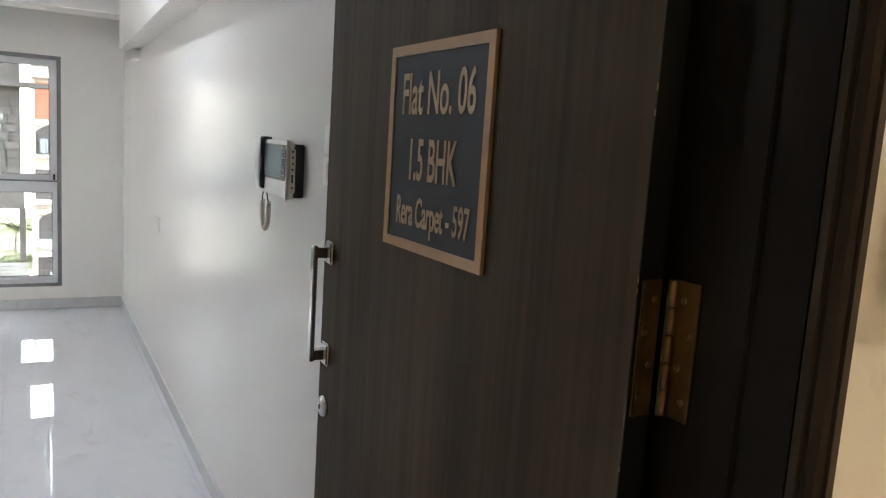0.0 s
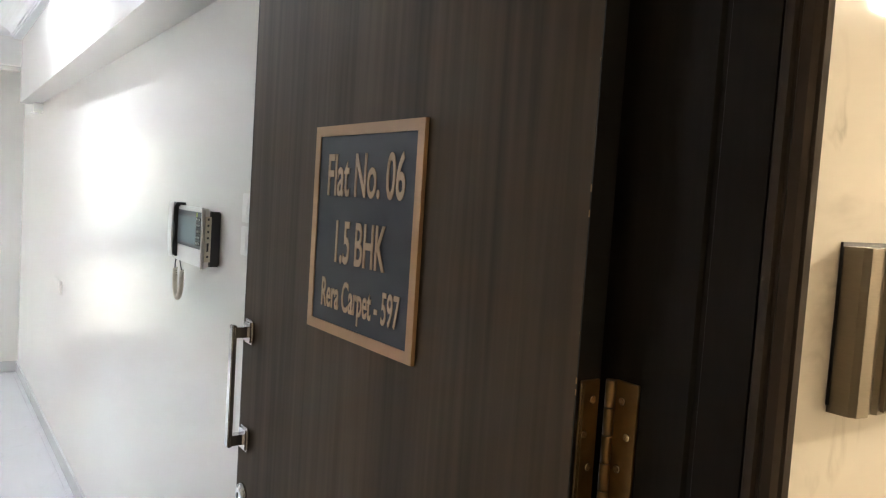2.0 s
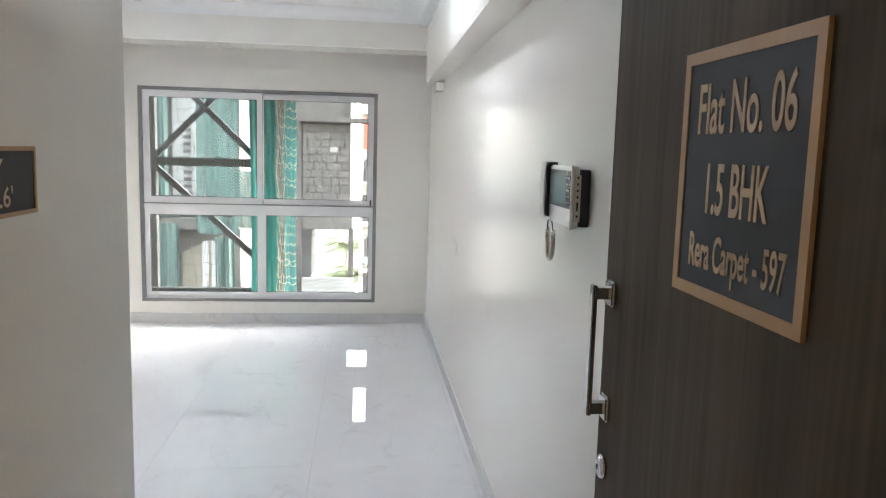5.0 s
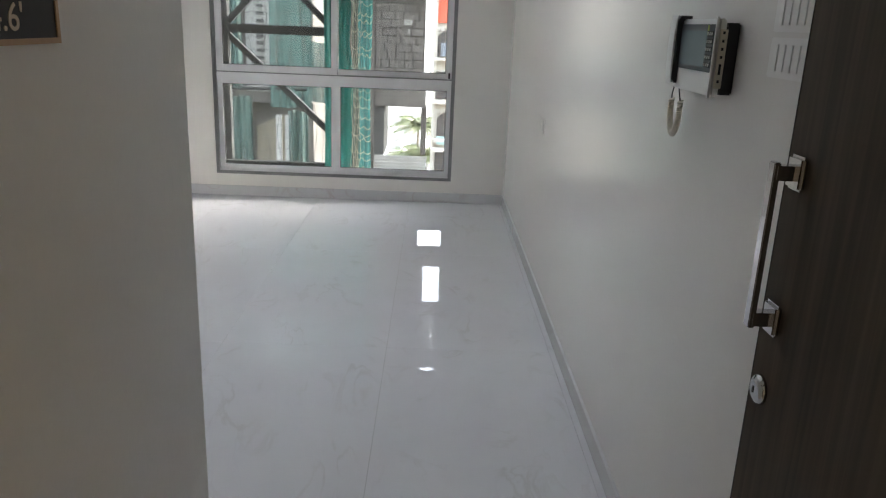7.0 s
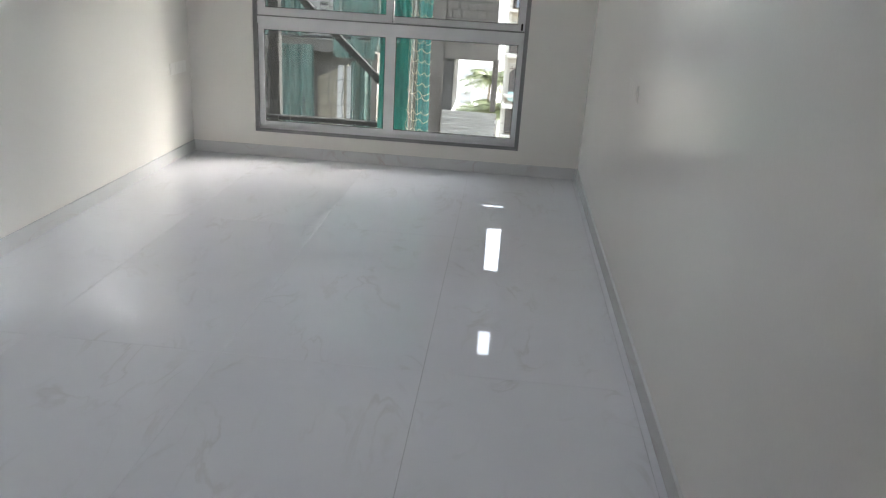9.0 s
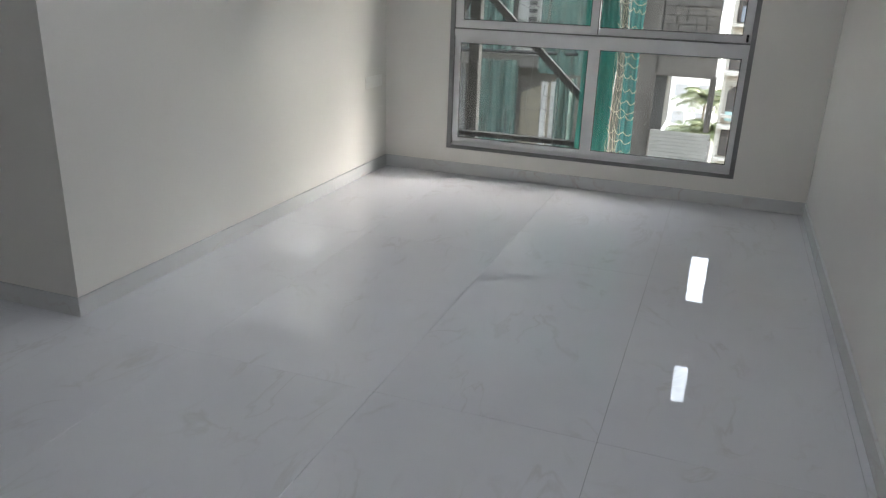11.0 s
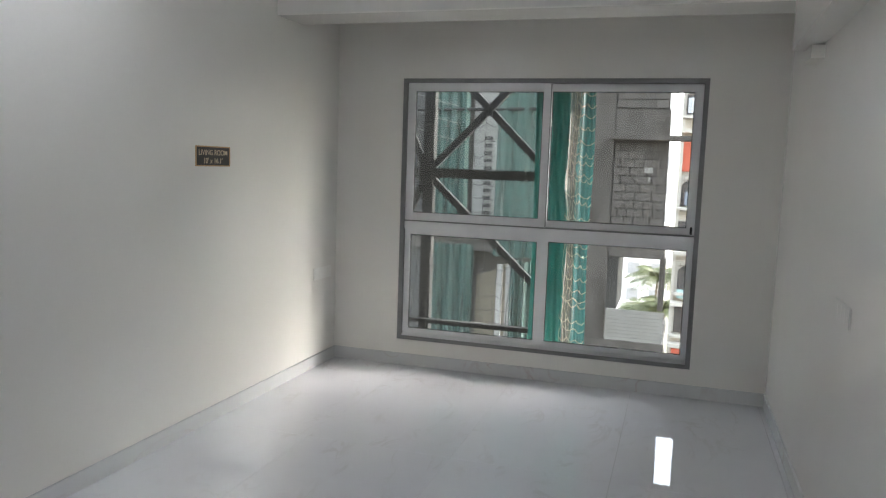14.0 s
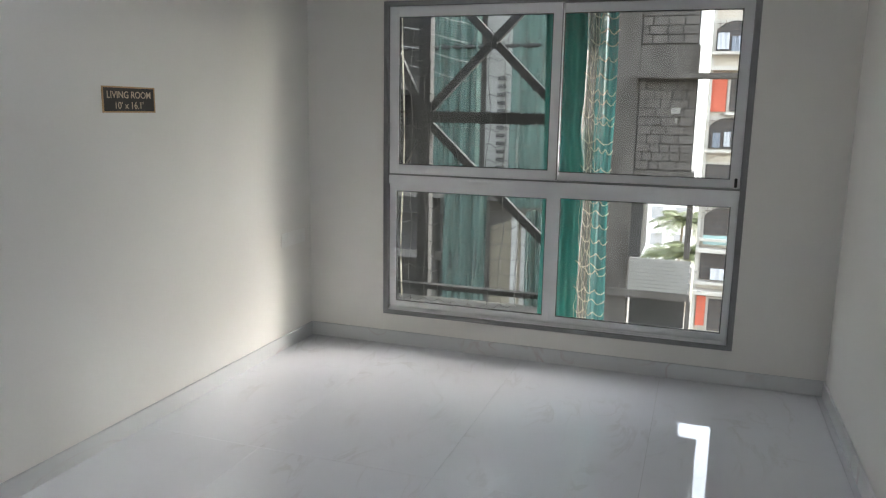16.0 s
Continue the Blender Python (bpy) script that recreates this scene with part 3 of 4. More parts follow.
for i in range(26):
    z = 0.25 + 1.88 * i / 26 + chip_rng.uniform(-0.05, 0.05)
    h, w = chip_rng.uniform(0.002, 0.008), chip_rng.uniform(0.0008, 0.0018)
    part("paint_chip", one_box(DX - 0.0012, DX - 0.0004, DY0 - 0.0008, DY0 - 0.0008 + w, z, z + h, 0.0003), M_TAN if i % 3 else M_BRASS_PALE, door, "pale chipped paint")
part("scuff", one_box(DX - 0.0004, DX, -6.20, -6.185, 2.05, 2.056), M_GROUT, door)

# name plate on the door
plate = thing("name_plate", "square navy flat number plate with a tan border on the door", "sign")
PY0, PY1, PZ0, PZ1 = -6.198, -5.886, 1.420, 1.733
part("backing", one_box(DX - 0.0045, DX - 0.0004, PY0 + 0.001, PY1 - 0.001, PZ0 + 0.001, PZ1 - 0.001), M_NAVY, plate)
border = bmesh.new()
B = 0.0155
box(border, DX - 0.0062, DX - 0.0004, PY0, PY0 + B, PZ0, PZ1)
box(border, DX - 0.0062, DX - 0.0004, PY1 - B, PY1, PZ0, PZ1)
box(border, DX - 0.0062, DX - 0.0004, PY0 + B, PY1 - B, PZ0, PZ0 + B)
box(border, DX - 0.0062, DX - 0.0004, PY0 + B, PY1 - B, PZ1 - B, PZ1)
part("border", border, M_TAN, plate, "tan gold border")
for text, y, z, h, w in (("Flat No. 06", -6.045, 1.661, 0.064, 0.224), ("1.5 BHK", -6.043, 1.562, 0.064, 0.148), ("Rera Carpet - 597", -6.046, 1.482, 0.045, 0.230)):
    writing("lettering", text, M_LETTER, plate, facing((DX - 0.0048, y, z), (0, -1, 0), (-1, 0, 0)), h, w, 0.0006, 0.014)

# bronze box on the lobby wall
bell = thing("wall_box", "brushed bronze-grey metal box on the lobby wall", "wall box")
BX, BW = 0.004, 0.175
half = [(0.0, -6.6335), (0.0, -6.653), (0.004, -6.659), (0.018, -6.662), (0.022, -6.657), (0.034, -6.657), (0.037, -6.661)]
outline = [(BX + d, y) for d, y in half] + [(BX + BW - d, y) for d, y in half[::-1]]
part("body", prism(bmesh.new(), outline, "z", 1.461, 1.614), M_BRONZE, bell)
part("back_plate", one_box(BX - 0.002, BX + BW + 0.002, -6.6355, -6.6332, 1.468, 1.618), M_BLACK, bell)
part("panel", one_box(BX + 0.040, BX + BW - 0.040, -6.6645, -6.6600, 1.543, 1.611, 0.0015), M_BRONZE, bell)
part("panel", one_box(BX + 0.040, BX + BW - 0.040, -6.6665, -6.6600, 1.464, 1.540, 0.0015), M_BRONZE, bell)

# ---- video door phone on the entry wall ----
phone = thing("video_door_phone", "white video door phone with a black handset on the wall", "intercom")
IY0, IY1, IZ0, IZ1 = -4.937, -4.650, 1.402, 1.566
phone.location.x = -0.009
part("back_plate", one_box(-0.022, 0.0085, IY0 + 0.003, IY1 - 0.02, IZ0 + 0.004, IZ1 - 0.008, 0.003), M_BLACK, phone, "black wall bracket")
part("body", one_box(-0.040, -0.0222, IY0, IY1 - 0.012, IZ0, IZ1, 0.004), M_PLASTIC, phone)
part("side_strip", one_box(-0.036, -0.019, IY0 - 0.0015, IY0 + 0.001, IZ0 + 0.018, IZ1 - 0.022, 0.0005), M_IVORY, phone, "ivory side strip")
for i in range(7):
    part("side_slot", one_box(-0.030, -0.025, IY0 - 0.0022, IY0 - 0.0012, IZ0 + 0.030 + 0.017 * i, IZ0 + (0.052 if i == 1 else 0.036) + 0.017 * i), M_BLACK, phone)
bezel = part("bezel", one_box(-0.0425, -0.040, IY0 + 0.014, IY1 - 0.046, IZ0 + 0.050, IZ1 - 0.012, 0.001), M_BEZEL, phone)
part("screen", one_box(-0.0436, -0.0425, IY0 + 0.058, IY1 - 0.052, IZ0 + 0.060, IZ1 - 0.026, 0.0004), M_SCREEN, bezel, "grey blue screen")
for r in range(5):
    for c in range(3):
        y, z = IY0 + 0.019 + 0.0125 * c, IZ0 + 0.060 + 0.0165 * r
        key = part("key", one_box(-0.0445, -0.0425, y, y + 0.010, z, z + 0.012, 0.0006), M_BLACK, bezel)
        part("key_mark", one_box(-0.0450, -0.0444, y + 0.003, y + 0.007, z + 0.003, z + 0.009), M_PLASTIC, key)
part("logo_mark", one_box(-0.0432, -0.0425, IY0 + 0.050, IY0 + 0.058, IZ1 - 0.036, IZ1 - 0.014), material("yellow_green_mark", (0.5, 0.55, 0.1), 0.4), bezel)
# flared white lip along the key side
part("lip", prism(bmesh.new(), [(-0.0395, IY0 + 0.012), (-0.042, IY0 + 0.012), (-0.046, IY0 + 0.004), (-0.0465, IY0 - 0.002), (-0.0440, IY0 - 0.0025), (-0.0395, IY0 + 0.002)], "z", IZ0 - 0.003, IZ1 + 0.003), M_PLASTIC, phone)
handset = bmesh.new()
prism(handset, [(-0.020, IZ0 + 0.012), (-0.046, IZ0 + 0.012), (-0.054, IZ0 + 0.022), (-0.055, IZ0 + 0.050), (-0.050, IZ0 + 0.070), (-0.050, IZ1 - 0.060),
                (-0.055, IZ1 - 0.044), (-0.054, IZ1 - 0.006), (-0.046, IZ1 + 0.008), (-0.020, IZ1 + 0.008)], "y", IY1 - 0.044, IY1 - 0.006)
part("handset", handset, M_BLACK, phone, "black telephone handset")
cover = [(-0.0552 - 0.005 * math.sin(math.pi * i / 10) ** 0.6, IZ0 + 0.010 + (IZ1 - IZ0) * i / 10) for i in range(11)]
part("handset_cover", prism(bmesh.new(), cover, "y", IY1 - 0.045, IY1 - 0.005), M_PLASTIC, phone, "white outer handset cover")


def loop_point(u):
    a = math.pi * (1 - u)
    return Vector((-0.028, IY1 - 0.020 + 0.036 * math.cos(a), IZ0 - 0.012 - 0.104 * math.sin(a) ** 0.55))


cord = []
for i in range(621):
    u = 0.012 + 0.976 * i / 620
    p, d = loop_point(u), (loop_point(u + 0.004) - loop_point(u - 0.004)).normalized()
    side = Vector((0, d.z, -d.y))
    cord.append(p + Vector((0.0058 * math.cos(i * 0.72), 0, 0)) + side * (0.0058 * math.sin(i * 0.72)))
for k, s in ((0, -1), (1, 1)):
    q = loop_point(0.012 + 0.976 * k)
    part("cord_end", tube(bmesh.new(), [q + Vector((0, 0, -0.004)), q + Vector((-0.002, -0.006 * s, 0.012)), Vector((-0.032, IY1 - 0.025 + 0.010 * s, IZ0 + 0.016))], 0.0018, 6), M_BLACK, phone, "straight black cord end")
part("coiled_cord", tube(bmesh.new(), cord, 0.0026, 5), M_IVORY, phone, "coiled ivory cord")


def switch_board(name, label, x, out, y0, y1, z0, z1, gangs, rows=1, mat=M_PLASTIC):
    """Modular switch plate on a wall of constant x; out is +1 or -1."""
    s = thing(name, label, "switch board")
    a, b = sorted((x + out * 0.0005, x + out * 0.005))
    part("plate", one_box(a, b, y0, y1, z0, z1, 0.002), mat, s)
    a, b = sorted((x + out * 0.0055, x + out * 0.0075))
    w, h = (y1 - y0 - 0.024) / gangs, (z1 - z0 - 0.02) / rows
    for r in range(rows):
        for g in range(gangs):
            ya, za = y0 + 0.012 + w * g, z0 + 0.010 + h * r
            part("rocker", one_box(a, b, ya + 0.0015, ya + w - 0.0015, za + 0.002, za + h - 0.002, 0.0012), mat, s)
    return s


switch_board("switch_board", "white modular switch board on the entry wall", 0.0, -1, -5.370, -5.105, 1.458, 1.532, 8, 1, M_CREAMPLATE)
switch_board("switch_board", "white modular switch board on the entry wall", 0.0, -1, -5.370, -5.105, 1.542, 1.616, 8, 1, M_CREAMPLATE)
switch_board("socket_board", "flat white socket board near the window corner", -3.05, 1, -0.362, -0.082, 0.630, 0.716, 4, 1, M_CREAMPLATE)
switch_board("socket_board", "flat white socket board on the cream wall", 0.0, -1, -2.195, -1.910, 0.938, 1.022, 4, 1, M_WALL)


def room_sign(label, x, y0, y1, z0, z1, lines):
    s = thing("room_sign", label, "sign")
    part("backing", one_box(x + 0.0005, x + 0.004, y0 + 0.001, y1 - 0.001, z0 + 0.001, z1 - 0.001), M_SIGN, s)
    b = bmesh.new()
    w = 0.006
    box(b, x + 0.0005, x + 0.0055, y0, y0 + w, z0, z1)
    box(b, x + 0.0005, x + 0.0055, y1 - w, y1, z0, z1)
    box(b, x + 0.0005, x + 0.0055, y0 + w, y1 - w, z0, z0 + w)
    box(b, x + 0.0005, x + 0.0055, y0 + w, y1 - w, z1 - w, z1)
    part("border", b, M_TAN, s, "thin tan border")
    for text, dz, h, sq in lines:
        writing("lettering", text, M_SIGN_TXT, s, facing((x + 0.0042, (y0 + y1) / 2, (z0 + z1) / 2 + dz), (0, 1, 0), (1, 0, 0)), h, sq, 0.0005, 0.004)


room_sign("dark brown living room size sign with a tan border", -3.05, -1.733, -1.417, 1.428, 1.537, (("LIVING ROOM", 0.021, 0.030, 0.262), ("10' x 16.1'", -0.023, 0.030, 0.168)))
room_sign("dark brown entry size sign with a tan border", -1.072, -6.055, -5.736, 1.494, 1.588, (("ENTRY", 0.019, 0.026, 0.120), ("3.7' x 4.6'", -0.019, 0.028, 0.170)))

# ---- window: two sliding sashes over two fixed lights ----
win = tagged(new("window_1"), "large silver aluminium window of four panes", "window", "", "structure")
WX0, WX1, WZ0, WZ1 = -2.544, -0.472, 0.19, 2.085
MX = -1.508
fr = part("window_frame", one_box(WX0 + 0.002, WX0 + 0.030, 0.004, 0.110, WZ0 + 0.002, WZ1 - 0.002, 0.002), M_ALU_DARK, win)
part("frame_side", one_box(WX1 - 0.030, WX1 - 0.002, 0.004, 0.110, WZ0 + 0.002, WZ1 - 0.002, 0.002), M_ALU_DARK, win)
part("frame_head", one_box(WX0 + 0.030, WX1 - 0.030, 0.004, 0.110, WZ1 - 0.028, WZ1 - 0.002, 0.002), M_ALU_DARK, win)
part("window_sill", one_box(WX0 + 0.030, WX1 - 0.030, 0.004, 0.110, WZ0 + 0.002, WZ0 + 0.026, 0.002), M_ALU_DARK, win)
for y, top in ((0.016, 0.036), (0.034, 0.044), (0.052, 0.052)):
    part("sill_rib", one_box(WX0 + 0.030, WX1 - 0.030, y, y + 0.006, WZ0 + 0.026, WZ0 + top, 0.001), M_ALU, win)
# thin dark strips draw the shadow line between frame and wall
trim = bmesh.new()
box(trim, WX0 + 0.002, WX0 + 0.012, 0.0005, 0.0038, WZ0 + 0.002, WZ1 - 0.002)
box(trim, WX1 - 0.012, WX1 - 0.002, 0.0005, 0.0038, WZ0 + 0.002, WZ1 - 0.002)
box(trim, WX0 + 0.012, WX1 - 0.012, 0.0005, 0.0038, WZ1 - 0.012, WZ1 - 0.002)
box(trim, WX0 + 0.012, WX1 - 0.012, 0.0005, 0.0038, WZ0 + 0.002, WZ0 + 0.012)
part("sealant_line", trim, M_ALU_DARK, win, "dull grey strip for the shadow line round the frame")
part("transom", one_box(WX0 + 0.030, WX1 - 0.030, 0.016, 0.100, 1.012, 1.066, 0.003), M_ALU, win)
part("transom_track", one_box(WX0 + 0.030, WX1 - 0.030, 0.024, 0.092, 1.066, 1.074, 0.001), M_ALU_DARK, win)


def sash(x0, x1, z0, z1, y0, rail, name, low=None):
    s = part(name, one_box(x0, x0 + rail, y0, y0 + 0.028, z0, z1, 0.002), M_ALU, win)
    low = low or rail
    part("stile", one_box(x1 - rail, x1, y0, y0 + 0.028, z0, z1, 0.002), M_ALU, s)
    part("rail", one_box(x0 + rail, x1 - rail, y0 + 0.0005, y0 + 0.0275, z0, z0 + low, 0.002), M_ALU, s)
    part("rail", one_box(x0 + rail, x1 - rail, y0 + 0.0005, y0 + 0.0275, z1 - rail, z1, 0.002), M_ALU, s)
    g = bmesh.new()
    for a, b, c, d in ((x0 + rail, x0 + rail + 0.005, z0 + low, z1 - rail), (x1 - rail - 0.005, x1 - rail, z0 + low, z1 - rail),
                       (x0 + rail + 0.005, x1 - rail - 0.005, z0 + low, z0 + low + 0.005), (x0 + rail + 0.005, x1 - rail - 0.005, z1 - rail - 0.005, z1 - rail)):
        box(g, a, b, y0 + 0.009, y0 + 0.020, c, d)
    part("gasket", g, M_RUBBER, s)
    part("pane", one_box(x0 + rail - 0.006, x1 - rail + 0.006, y0 + 0.012, y0 + 0.0165, z0 + low - 0.006, z1 - rail + 0.006), M_GLASS, s).visible_shadow = False
    return s


sash(WX0 + 0.030, MX + 0.030, 1.075, WZ1 - 0.029, 0.026, 0.058, "sash_left", 0.056)
sr = sash(MX - 0.026, WX1 - 0.031, 1.075, WZ1 - 0.029, 0.060, 0.052, "sash_right", 0.046)
part("interlock_strip", one_box(MX + 0.022, MX + 0.028, 0.020, 0.026, 1.08, WZ1 - 0.034), M_ALU_DARK, win)
part("sash_latch", one_box(WX1 - 0.060, WX1 - 0.045, 0.044, 0.060, 1.080, 1.130, 0.003), M_BLACK, win, "small black sash latch")
part("sash_latch", one_box(MX - 0.016, MX - 0.006, 0.020, 0.026, 1.42, 1.56, 0.002), M_ALU, win)
sash(WX0 + 0.030, MX + 0.014, WZ0 + 0.052, 1.012, 0.034, 0.042, "fixed_light_left", 0.030)
sash(MX + 0.014, WX1 - 0.031, WZ0 + 0.052, 1.012, 0.034, 0.036, "fixed_light_right", 0.030)

# ---- ceiling fan, tube lights, downlights ----
fan = thing("ceiling_fan", "white three-bladed ceiling fan", "ceiling fan")
FX, FY, FZ = -1.555, -2.80, 2.355
part("canopy", lathe(bmesh.new(), [(0.02, 2.585), (0.055, 2.60), (0.062, 2.639)], (FX, FY, 0)), M_FAN, fan)
part("downrod", rod(bmesh.new(), (FX, FY, FZ + 0.08), (FX, FY, 2.60), 0.010, 14), M_FAN, fan)
part("motor", lathe(bmesh.new(), [(0.03, FZ), (0.09, FZ + 0.004), (0.108, FZ + 0.016), (0.118, FZ + 0.022), (0.122, FZ + 0.034), (0.118, FZ + 0.042), (0.122, FZ + 0.050), (0.110, FZ + 0.068), (0.05, FZ + 0.085)], (FX, FY, 0)), M_FAN, fan)
for k in range(3):
    b = part("blade", one_box(0.20, 0.60, -0.062, 0.062, -0.003, 0.003, 0.0025), M_FAN, fan)
    for v in b.data.vertices:
        v.co.y *= 0.75 + 0.5 * (v.co.x - 0.2)
        v.co.z += v.co.y * 0.20
    b.matrix_basis = pose(FX, FY, FZ + 0.048, 0, 0, 8 + 120 * k)
    part("blade_arm", one_box(-0.09, 0.03, -0.022, 0.022, -0.004, 0.004, 0.002), M_FAN, b).matrix_basis = pose(0.2, 0, 0.002)


def tube_light(x, y0, y1):
    t = thing("tube_light", "white LED tube light on the ceiling, switched on", "tube light", "ceiling tube lights")
    part("batten", one_box(x - 0.016, x + 0.016, y0, y1, 2.606, 2.6395, 0.004), M_PLASTIC, t)
    part("tube", rod(bmesh.new(), (x, y0 + 0.03, 2.592), (x, y1 - 0.03, 2.592), 0.013, 16), M_TUBE, t, "glowing white tube")
    for a, b in ((y0, y0 + 0.032), (y1 - 0.032, y1)):
        part("end_cap", one_box(x - 0.018, x + 0.018, a, b, 2.574, 2.610, 0.004), M_PLASTIC, t)


tube_light(-0.575, -3.885, -2.645)
tube_light(-2.62, -3.68, -2.44)


def downlight(x, y):
    d = thing("downlight", "small round recessed ceiling downlight, switched off", "downlight", "ceiling downlights")
    part("ring", lathe(bmesh.new(), [(0.030, 2.634), (0.042, 2.631), (0.052, 2.634), (0.054, 2.6398)], (x, y, 0)), M_FAN, d)
    part("lens", lathe(bmesh.new(), [(0.010, 2.6325), (0.028, 2.6332), (0.029, 2.638)], (x, y, 0)), M_ALU, d)


downlight(-2.55, -1.78)
downlight(-0.514, -1.78)

# concrete sun shade over the window
structure("trim_sun_shade", one_box(-4.2, -0.30, 0.2, 1.18, 2.22, 2.34, 0.006), M_CONC, "grey concrete sun shade above the window", "sun shade")

# ---- outside: ledge, scaffold, nets ----
structure("ground", one_box(-400, 400, 0.25, 800, -14.2, -14.0), M_GROUND, "dusty ground far below", "ground")
ledge = thing("concrete_ledge", "dusty concrete ledge below the window", "ledge")
lb = bmesh.new()
box(lb, -4.2, -1.62, 0.2, 1.55, -0.22, -0.08)
box(lb, -1.615, -0.302, 0.2, 1.24, -0.22, -0.08)
part("slab", lb, M_CONC_D, ledge)
for i in range(60):
    x, y, s = random.uniform(-3.4, -0.5), random.uniform(0.7, 1.2), random.uniform(0.015, 0.05)
    part("rubble", one_box(x, x + s * 1.6, y, y + s, -0.081, -0.081 + s * 0.6, s * 0.12), M_CONC_D if i % 3 else M_CONC, ledge)

scaf = thing("steel_scaffold", "dark steel hoist frame with crossed braces outside the window", "scaffold")
SY = 1.60
for x in (-2.86, -1.745):
    part("post", one_box(x - 0.050, x + 0.050, SY - 0.05, SY + 0.05, -14.0, 4.6, 0.004), M_STEEL, scaf)
for z, half in ((1.405, 0.045), (2.56, 0.045), (0.01, 0.026)):
    part("beam", one_box(-3.4, -1.745, SY - 0.07, SY - 0.05, z - half, z + half), M_STEEL, scaf)
    part("beam_flange", one_box(-3.4, -1.745, SY - 0.11, SY - 0.0705, z + half - 0.013, z + half - 0.001), M_STEEL, scaf)
for a, b in (((-2.86, SY - 0.02, 1.42), (-1.76, SY - 0.02, 2.54)), ((-2.86, SY + 0.02, 2.54), (-1.76, SY + 0.02, 1.46)), ((-2.84, SY, 1.36), (-1.76, SY, 0.36)),
             ((-2.88, SY, 1.42), (-3.40, SY, 2.5)), ((-2.88, SY, 1.36), (-3.40, SY, 0.4))):
    part("brace", bar(bmesh.new(), a, b, 0.062, 0.05), M_STEEL, scaf)
part("gusset", one_box(-2.345, -2.265, SY - 0.06, SY - 0.045, 1.93, 2.03, 0.002), M_STEEL, scaf)
part("gusset", one_box(-2.93, -2.79, SY - 0.075, SY - 0.06, 1.33, 1.52, 0.002), M_STEEL, scaf)
for p in ((-3.10, 1.45), (-3.02, 1.5)):
    part("guide_rope", tube(bmesh.new(), [(p[0] + 0.012 * math.sin(i * 0.7), p[1], -1 + i * 0.2) for i in range(26)], 0.006, 6), M_ROPE, scaf)


def cloth(x0, x1, z0, z1, y, amp, folds, seed, nx=60, nz=24, sag=0.0):
    """A hanging sheet with upright folds."""
    rng = random.Random(seed)
    ph = [rng.uniform(0, 6.3) for _ in range(4)]
    bm = bmesh.new()
    grid = []
    for j in range(nz + 1):
        v = j / nz
        row = []
        for i in range(nx + 1):
            u = i / nx
            d = math.sin(u * folds * 6.28 + ph[0] + 0.8 * math.sin(v * 3 + ph[1])) + 0.5 * math.sin(u * folds * 14.1 + ph[2] + v * 2)
            row.append(bm.verts.new((x0 + (x1 - x0) * u + sag * math.sin(v * 5 + ph[3]), y + amp * d, z0 + (z1 - z0) * v + 0.3 * amp * math.sin(u * 9 + ph[3]))))
        grid.append(row)
    for a, b in zip(grid, grid[1:]):
        for i in range(nx):
            f = bm.faces.new((a[i], a[i + 1], b[i + 1], b[i]))
            f.smooth = True
    return bm


def hung_net(label, mat, bm):
    t = thing("shade_net", label, "safety net", "green safety nets")
    part("cloth", bm, mat, t)
    return t


# building opposite, wrapped in green net
BY = 8.0
wrapped = thing("wrapped_building", "unfinished concrete building wrapped in green net", "building")
part("wall", one_box(-5.02, -3.02, BY + 0.5, BY + 6, -14.0, 26.0), M_CONC, wrapped)
# darker concrete here adds to the shade inside the open bays
part("back_wall", one_box(-12.0, -5.02, BY + 5.0, BY + 6, -14.0, 26.0), M_CONC_D, wrapped, "back wall of the open bays, coloured dark for shade")
part("end_wall", one_box(-12.2, -12.0, BY + 0.3, BY + 6, -14.0, 26.0), M_CONC, wrapped)
for k in range(14):
    part("floor_slab", one_box(-12.0, -5.022, BY + 0.35, BY + 4.99, -13.2 + 3.0 * k, -13.05 + 3.0 * k), M_CONC, wrapped)
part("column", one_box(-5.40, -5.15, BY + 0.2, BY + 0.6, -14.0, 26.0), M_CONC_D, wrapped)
part("pilaster", one_box(-4.25, -3.70, BY + 0.28, BY + 0.5, -0.05, 26.0), M_WHITEWASH, wrapped, "pale whitewashed pilaster")
part("floor_edge", one_box(-6.5, -3.02, BY + 0.1, BY + 0.5, -0.05, 0.16), M_CONC, wrapped)
part("tan_board", one_box(-4.08, -3.52, BY + 0.2, BY + 0.3, -2.4, -0.52), M_PLYTAN, wrapped, "tan plywood board")
wedge = bmesh.new()
prism(wedge, [(-4.08, -0.519), (-3.52, -0.519), (-3.52, -0.26)], "y", BY + 0.2, BY + 0.3)
part("tan_board", wedge, M_PLYTAN, wrapped)
for x in (-3.64, -3.47):
    part("prop", one_box(x, x + 0.10, BY - 0.1, BY, -14.0, -0.25, 0.01), M_WHITEWASH, wrapped, "pale prop")
for k in range(34):
    z = -0.6 + k * 0.135
    if 0.3 < z < 2.1:
        part("rung", one_box(-4.03, -3.90, BY + 0.2, BY + 0.27, z, z + 0.062), M_CONC_D, wrapped)
for z in (0.2, 2.45):
    part("scaffold_pole", rod(bmesh.new(), (-6.2, BY - 0.1, z), (-3.0, BY - 0.1, z + 0.05), 0.03, 8), M_STEEL, wrapped)
hung_net("green shade net draped over the building opposite", M_NET, cloth(-5.06, -4.24, 0.22, 20.0, BY - 0.1, 0.035, 4, 3))
hung_net("green shade net draped over the building opposite", M_NET, cloth(-3.72, -2.95, 1.38, 20.0, BY - 0.1, 0.025, 2, 5))
